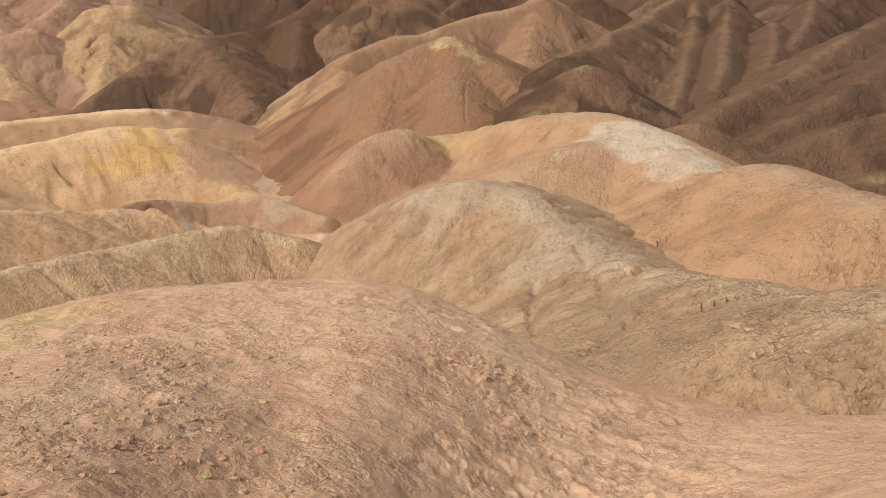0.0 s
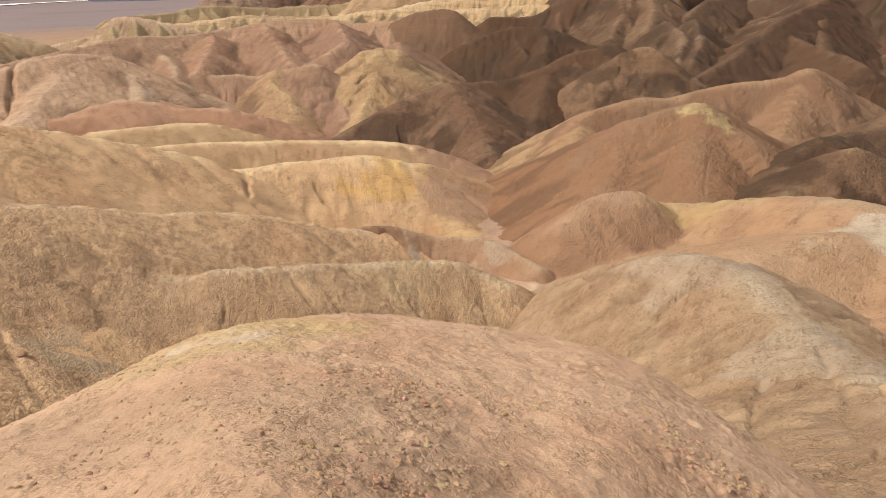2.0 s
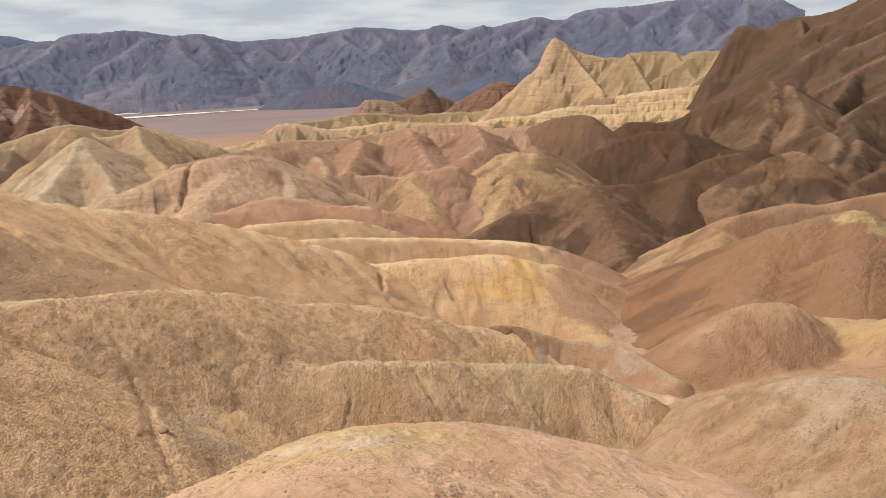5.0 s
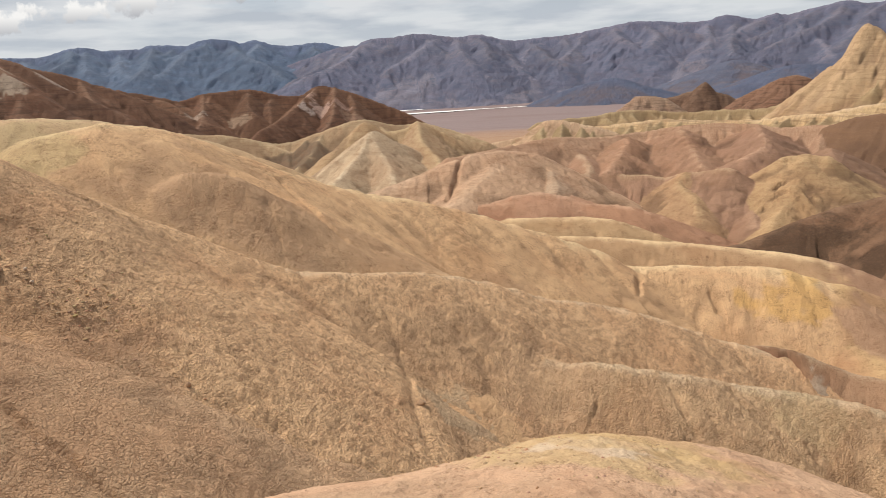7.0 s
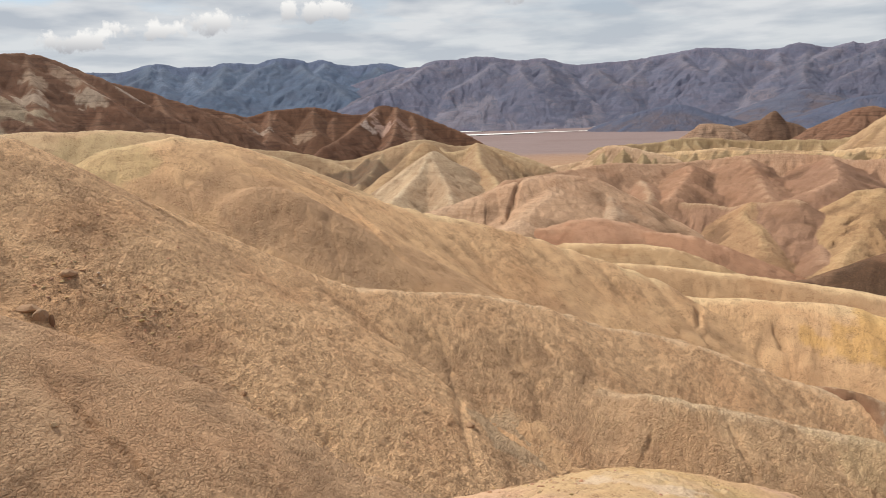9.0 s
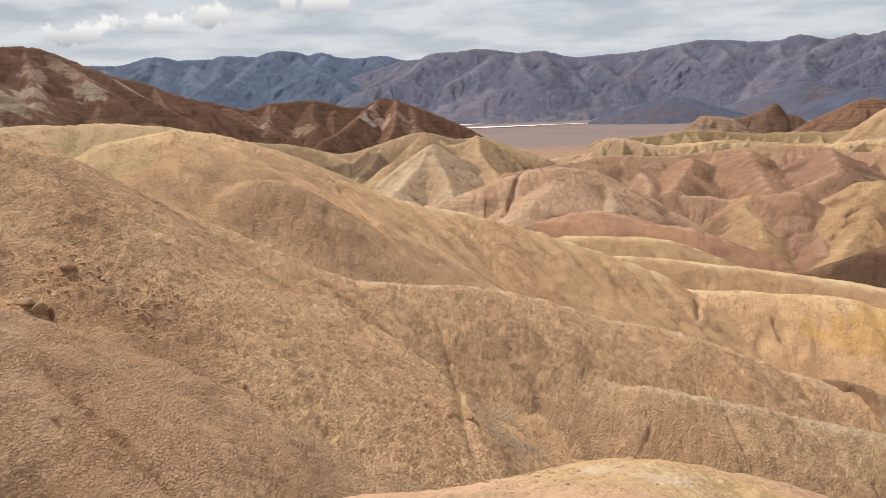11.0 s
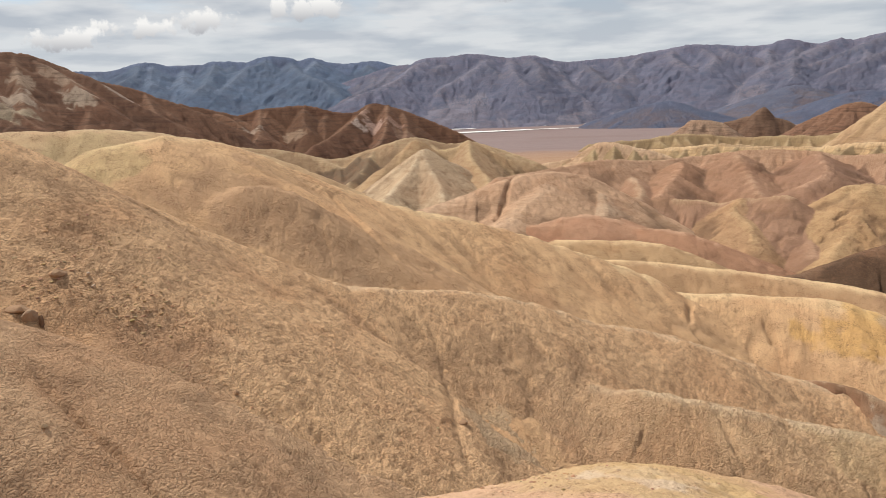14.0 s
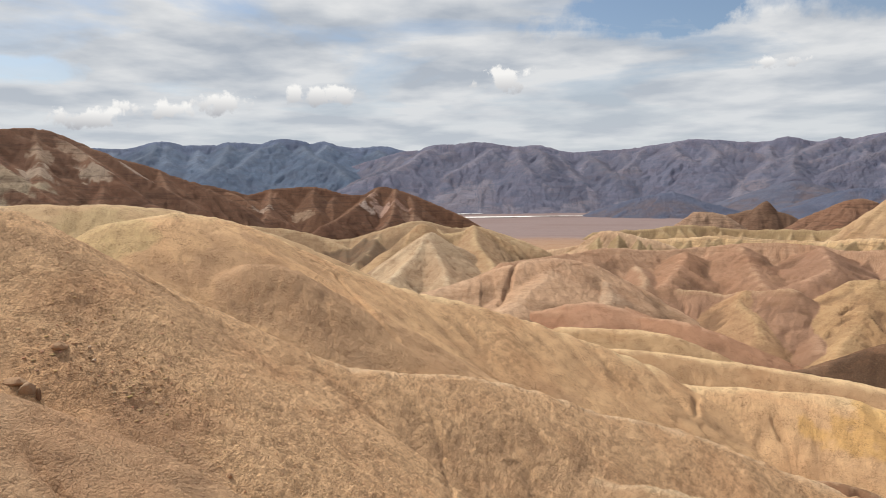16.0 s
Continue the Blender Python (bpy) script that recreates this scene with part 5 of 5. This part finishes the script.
FOOTHILL = []
FOOTHILL.append(([(-94, 284.8, -13.6), (-73.8, 290.6, -16), (-55.1, 294.8, -20.6), (-40.4, 297.1, -17.7), (-30.3, 296.3, -14.7), (-19.3, 299.3, -12.5), (-5.8, 309.8, -16.6), (7.6, 329.8, -17.3), (21.9, 339.2, -23)],
    (0.6, 0.6, 0.6, 8, 1), (0.46, 0.34, 0.2), (0.36, 0.245, 0.145)))
FOOTHILL += spurs(FOOTHILL[0][0], 10, 0.3, 40, 0.6, 0.5, 6, 1, (0.44, 0.32, 0.19), (0.35, 0.24, 0.14), seed=89)
foothill = Hill(FOOTHILL, k=0.5, rough=((6, 0.4), (2, 0.2)), seed=89, rim_width=3, stains=[(-42.4, 276.6, 14.0, (0.1, 0.07, 0.05), 0.8)]).build("badland_hill", BROKEN, "pale olive clay foothills", "hill", res=(0.1, 0.004), span=(220, 400), sector=(-24, 10))

# both far ranges: air haze put into the blue and violet tones
RANGE_LEFT = []
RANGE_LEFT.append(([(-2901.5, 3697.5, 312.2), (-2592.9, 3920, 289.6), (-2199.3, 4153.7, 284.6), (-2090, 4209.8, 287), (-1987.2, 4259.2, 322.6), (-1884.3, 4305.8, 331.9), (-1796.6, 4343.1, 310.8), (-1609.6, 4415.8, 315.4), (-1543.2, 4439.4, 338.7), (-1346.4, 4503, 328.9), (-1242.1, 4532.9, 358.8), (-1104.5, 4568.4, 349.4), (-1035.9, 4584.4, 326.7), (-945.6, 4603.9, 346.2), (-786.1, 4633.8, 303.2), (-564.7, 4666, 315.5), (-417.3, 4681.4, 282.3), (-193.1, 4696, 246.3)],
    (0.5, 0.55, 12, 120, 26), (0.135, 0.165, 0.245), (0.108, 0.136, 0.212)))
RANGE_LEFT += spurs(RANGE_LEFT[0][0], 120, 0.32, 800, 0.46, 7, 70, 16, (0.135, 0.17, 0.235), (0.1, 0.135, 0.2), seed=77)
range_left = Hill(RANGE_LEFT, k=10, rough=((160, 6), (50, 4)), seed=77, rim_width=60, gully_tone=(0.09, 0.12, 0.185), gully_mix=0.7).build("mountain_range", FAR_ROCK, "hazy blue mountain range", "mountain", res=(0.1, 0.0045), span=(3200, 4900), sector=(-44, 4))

RANGE_RIGHT = []
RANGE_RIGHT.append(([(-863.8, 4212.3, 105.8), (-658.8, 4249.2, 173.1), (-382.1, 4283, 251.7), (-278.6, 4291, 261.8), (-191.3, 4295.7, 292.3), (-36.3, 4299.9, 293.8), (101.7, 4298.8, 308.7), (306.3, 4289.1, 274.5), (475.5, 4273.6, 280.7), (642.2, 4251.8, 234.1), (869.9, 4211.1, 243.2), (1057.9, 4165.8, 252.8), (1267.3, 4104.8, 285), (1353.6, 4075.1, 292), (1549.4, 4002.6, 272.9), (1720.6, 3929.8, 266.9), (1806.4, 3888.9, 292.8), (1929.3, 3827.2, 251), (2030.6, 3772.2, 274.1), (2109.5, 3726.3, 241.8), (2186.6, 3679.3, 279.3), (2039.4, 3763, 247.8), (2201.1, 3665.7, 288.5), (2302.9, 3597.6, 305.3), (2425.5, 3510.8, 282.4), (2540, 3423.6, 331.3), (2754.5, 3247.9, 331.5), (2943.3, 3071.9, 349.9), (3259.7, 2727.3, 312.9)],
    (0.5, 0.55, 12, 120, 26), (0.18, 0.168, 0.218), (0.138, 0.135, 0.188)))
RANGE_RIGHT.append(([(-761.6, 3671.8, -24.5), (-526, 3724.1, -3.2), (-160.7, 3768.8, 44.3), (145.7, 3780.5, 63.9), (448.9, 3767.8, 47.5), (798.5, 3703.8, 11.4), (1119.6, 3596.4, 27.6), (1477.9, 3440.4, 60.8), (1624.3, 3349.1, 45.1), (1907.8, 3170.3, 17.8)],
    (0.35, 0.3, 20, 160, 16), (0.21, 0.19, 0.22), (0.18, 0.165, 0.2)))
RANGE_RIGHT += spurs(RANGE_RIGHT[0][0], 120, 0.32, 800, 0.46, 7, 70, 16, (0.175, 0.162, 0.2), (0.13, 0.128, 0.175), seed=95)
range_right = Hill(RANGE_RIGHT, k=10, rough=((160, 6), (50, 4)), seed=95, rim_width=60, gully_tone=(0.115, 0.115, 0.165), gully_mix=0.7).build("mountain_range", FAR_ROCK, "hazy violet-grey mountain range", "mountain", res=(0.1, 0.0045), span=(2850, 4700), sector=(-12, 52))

DARK_FAN = []
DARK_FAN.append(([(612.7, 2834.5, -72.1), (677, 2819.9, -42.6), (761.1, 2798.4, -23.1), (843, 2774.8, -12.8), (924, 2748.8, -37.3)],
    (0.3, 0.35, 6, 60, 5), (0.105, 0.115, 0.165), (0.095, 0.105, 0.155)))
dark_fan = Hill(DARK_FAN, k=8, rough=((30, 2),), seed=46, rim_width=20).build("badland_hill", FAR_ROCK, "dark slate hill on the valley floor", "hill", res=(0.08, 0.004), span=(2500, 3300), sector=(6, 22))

DARK_FAN_RIGHT = []
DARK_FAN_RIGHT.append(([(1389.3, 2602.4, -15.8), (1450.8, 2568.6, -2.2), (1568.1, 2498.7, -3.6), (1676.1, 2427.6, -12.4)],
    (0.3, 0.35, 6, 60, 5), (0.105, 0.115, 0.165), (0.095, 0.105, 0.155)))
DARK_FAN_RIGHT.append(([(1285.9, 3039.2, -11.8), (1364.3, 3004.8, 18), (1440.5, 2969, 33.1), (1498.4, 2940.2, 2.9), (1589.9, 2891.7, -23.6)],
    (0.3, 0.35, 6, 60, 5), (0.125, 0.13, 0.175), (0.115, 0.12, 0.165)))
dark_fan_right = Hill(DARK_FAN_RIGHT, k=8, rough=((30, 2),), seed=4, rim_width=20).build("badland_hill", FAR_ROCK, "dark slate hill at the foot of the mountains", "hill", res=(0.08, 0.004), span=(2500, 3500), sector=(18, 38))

OVERLOOK = []
OVERLOOK.append(([(8.87, -2.66, -6.16), (8.19, -4.57, -4.69)],
    (0.38, 0.6, 1.5), (0.4, 0.24, 0.14), (0.4, 0.24, 0.14)))
overlook = Hill(OVERLOOK, k=1, rough=((2, 0.12),), seed=8).build("badland_hill", FURROWED, "brown clay knoll that carries the overlook", "hill", res=(1.5, 0.03), span=(0.3, 26), sector=(112, 319))

DRY_WASH = []
DRY_WASH.append(([(30.6, 32.7, -25.3), (32.1, 34, -24.2), (34.7, 35.7, -24.5), (40.6, 39.7, -27.1), (43.6, 42.4, -28.1)],
    (0.2, 0.2, 0.3, 0, 0), (0.5, 0.35, 0.25), (0.4, 0.26, 0.17)))
DRY_WASH.append(([(46, 48.4, -28.7), (48.7, 50.6, -28.1), (50.8, 51.4, -28), (54.9, 59.2, -29.6), (57.4, 65.1, -29.7), (58.3, 69.6, -29.9), (65.5, 76.6, -31.3), (73.1, 79.2, -31.9), (82.7, 82.4, -32.8)],
    (0.12, 0.12, 0.5, 0, 0), (0.46, 0.325, 0.24), (0.33, 0.215, 0.145)))
dry_wash = Hill(DRY_WASH, k=0.3, rough=((2.5, 0.25), (0.6, 0.05)), seed=5, rim_width=0.8).build("dry_wash", SAND, "pale pink sandy bed of a dry wash", "stream bed", res=(0.12, 0.005), span=(38, 130), sector=(26, 60))

# ---- stones and clods ----
def stone_mesh(name, seed, size, flat, material, tone, cuts=2):
    """An angular stone: a ball cut by random planes, roughened."""
    rng = random.Random(seed)
    bm = bmesh.new()
    bmesh.ops.create_icosphere(bm, subdivisions=cuts, radius=1.0)
    planes = [(Vector((rng.uniform(-1, 1), rng.uniform(-1, 1), rng.uniform(-1, 1))).normalized(), rng.uniform(0.45, 0.85)) for _ in range(9)]
    for v in bm.verts:
        for n, d in planes:
            over = v.co.dot(n) - d
            if over > 0:
                v.co -= n * over
        v.co *= 1 + 0.10 * noise.noise(v.co * 2.5 + Vector((seed, 0, 0)))
        v.co = Vector((v.co.x * size[0], v.co.y * size[1], v.co.z * size[2] * flat))
    me = bpy.data.meshes.new(name)
    bm.to_mesh(me)
    bm.free()
    me.materials.append(material)
    colour_mesh(me, tone)
    return me


def put_stone(name, label, at, height, size, turn, seed, tone, group="", sink=0.3):
    x, y = at
    ob = new(name, stone_mesh(name, seed, size, 1.0, STONE, tone))
    ob.matrix_world = pose(x, y, float(height(x, y)[0]) + size[2] * (0.6 - sink), 0, 0, turn)
    return tagged(ob, label, "rock", group)


ROCK = (0.42, 0.27, 0.165)
put_stone("rock", "long brown rock slab bedded in the clay slope", (-17.35, 25.00), slope_left, (0.55, 0.26, 0.20), 15, 3, ROCK, sink=0.1)
put_stone("rock", "grey-brown block standing beside a rock slab", (-16.80, 24.85), slope_left, (0.36, 0.30, 0.30), 40, 4, (0.38, 0.26, 0.17), sink=0.0)
put_stone("rock", "dark upright splinter of rock beside a block", (-16.42, 24.85), slope_left, (0.12, 0.20, 0.34), 20, 11, (0.20, 0.12, 0.075), sink=0.0)
put_stone("rock", "brown lump of clay on the popcorn slope", (-17.08, 27.55), slope_left, (0.40, 0.26, 0.22), 70, 5, ROCK, sink=0.1)
put_stone("rock", "pale pink stone lying on the popcorn slope", (-16.36, 28.42), slope_left, (0.10, 0.10, 0.09), 10, 12, (0.62, 0.48, 0.36), sink=0.0)
put_stone("rock", "pale pink stone on the slope below another", (-15.90, 27.90), slope_left, (0.11, 0.09, 0.08), 50, 13, (0.60, 0.46, 0.34), sink=0.0)
put_stone("rock", "brown lump of clay low on the slope", (-9.38, 25.63), slope_left, (0.16, 0.14, 0.14), 10, 6, ROCK)
put_stone("rock", "brown clod beside the slope's long gully", (-0.25, 32.51), slope_left, (0.30, 0.24, 0.20), 25, 14, ROCK)
put_stone("rock", "pale small stone on the brown spur", (-12.13, 17.71), slope_corner, (0.12, 0.11, 0.10), 30, 7, (0.50, 0.36, 0.22))
# solid lump added for a hollow; the hollow's shade is its dark colour
put_stone("rock", "dark lump coloured as a shaded hollow on the furrowed spur", (20.27, 5.56), spur, (0.30, 0.22, 0.20), 20, 8, (0.30, 0.19, 0.115))
put_stone("rock", "tan crumbling lump above the dark lump", (20.55, 5.85), spur, (0.42, 0.25, 0.24), 60, 15, (0.42, 0.29, 0.17))
put_stone("rock", "brown clod by the wash gully", (11.10, 0.83), spur, (0.18, 0.13, 0.10), 80, 9, ROCK)
put_stone("rock", "brown crumbling clod on the furrowed slope", (10.14, 0.41), spur, (0.15, 0.12, 0.10), 50, 10, ROCK)


def scatter(name, label, spots, height, kinds, seed, shades):
    """Crumbs of clay lying thick about some spots: (place, spread, count, smallest, largest)."""
    rng = np.random.RandomState(seed)
    shapes = []
    for k in range(kinds):
        me = stone_mesh("crumb", seed + k, (1, 1, 0.7), 1.0, STONE, (0.4, 0.3, 0.2), 1)
        co = np.zeros(len(me.vertices) * 3)
        me.vertices.foreach_get("co", co)
        shapes.append((co.reshape(-1, 3), [tuple(p.vertices) for p in me.polygons]))
        bpy.data.meshes.remove(me)
    verts, faces, tones, base = [], [], [], 0
    for (cx, cy), spread, count, small, large in spots:
        x, y = cx + spread * rng.randn(count), cy + spread * rng.randn(count)
        z = height(x, y)
        s = small * (large / small) ** (rng.rand(count) ** 2.2)
        for i in range(count):
            co, fs = shapes[rng.randint(kinds)]
            a = rng.uniform(0, 6.28)
            turn = np.array([[math.cos(a), -math.sin(a), 0], [math.sin(a), math.cos(a), 0], [0, 0, 1]])
            verts.append(co * (rng.uniform(0.6, 1.4), rng.uniform(0.6, 1.4), rng.uniform(0.5, 0.9)) @ turn.T * s[i] + (x[i], y[i], z[i] + 0.1 * s[i]))
            faces += [tuple(v + base for v in f) for f in fs]
            shade = shades[rng.randint(len(shades))]
            tones += [[c * rng.uniform(0.85, 1.1) for c in shade]] * len(co)
            base += len(co)
    me = bpy.data.meshes.new(name)
    me.from_pydata(np.vstack(verts).tolist(), [], faces)
    me.materials.append(STONE)
    me.update()
    colour_mesh(me, np.array(tones))
    tagged(new(name, me), label, "rubble", kind="stuff")


MOUND_SPOTS = [((4.60, 2.68), 0.18, 71, 0.010, 0.043), ((4.39, 2.01), 0.25, 93, 0.010, 0.043), ((3.79, 1.29), 0.20, 93, 0.010, 0.043),
               ((3.06, 3.42), 0.28, 93, 0.010, 0.034), ((1.51, 2.06), 0.30, 143, 0.008, 0.034), ((1.95, 3.35), 0.32, 121, 0.008, 0.034),
               ((1.71, 1.35), 0.15, 49, 0.008, 0.025), ((1.06, 2.21), 0.3, 88, 0.008, 0.030), ((2.55, 2.02), 1.6, 385, 0.004, 0.015),
               ((1.50, 4.85), 0.9, 275, 0.006, 0.025), ((1.94, 3.32), 0.35, 110, 0.008, 0.034), ((0.72, 6.16), 0.35, 99, 0.008, 0.034), ((2.14, 3.66), 0.30, 160, 0.008, 0.034), ((2.98, 3.44), 0.22, 120, 0.008, 0.030),
               ((4.11, 2.63), 0.20, 110, 0.010, 0.040), ((1.00, 2.20), 0.35, 220, 0.006, 0.026), ((0.29, 3.33), 0.40, 200, 0.008, 0.030), ((4.50, 1.89), 0.22, 120, 0.010, 0.040)]
CLODS = [(0.44, 0.28, 0.17), (0.42, 0.26, 0.155), (0.46, 0.30, 0.19), (0.38, 0.235, 0.14)]
scatter("clods", "crumbling pink clay clods lying on the mound", MOUND_SPOTS, mound, 5, 21, CLODS)
SLOPE_SPOTS = [((-13.32, 28.50), 2.0, 350, 0.02, 0.10), ((-16.54, 30.38), 2.2, 350, 0.02, 0.11), ((-6.03, 28.59), 2.6, 500, 0.015, 0.08),
               ((0.24, 28.95), 1.2, 250, 0.015, 0.07), ((-17.08, 27.5), 0.9, 160, 0.02, 0.12), ((-13.9, 27.6), 0.6, 110, 0.03, 0.14)]
scatter("slope_clods", "tan clay crumbs strewn over the popcorn slope", SLOPE_SPOTS, slope_left, 5, 33, [(0.50, 0.32, 0.18), (0.46, 0.29, 0.165), (0.40, 0.25, 0.14)])
SPUR_SPOTS = [((10.60, 0.64), 0.7, 220, 0.01, 0.06), ((9.48, -0.46), 0.8, 220, 0.01, 0.05), ((14.89, 2.75), 0.8, 200, 0.01, 0.06)]
scatter("spur_clods", "brown clay crumbs on the furrowed spur", SPUR_SPOTS, spur, 5, 44, [(0.44, 0.30, 0.18), (0.36, 0.22, 0.13)])
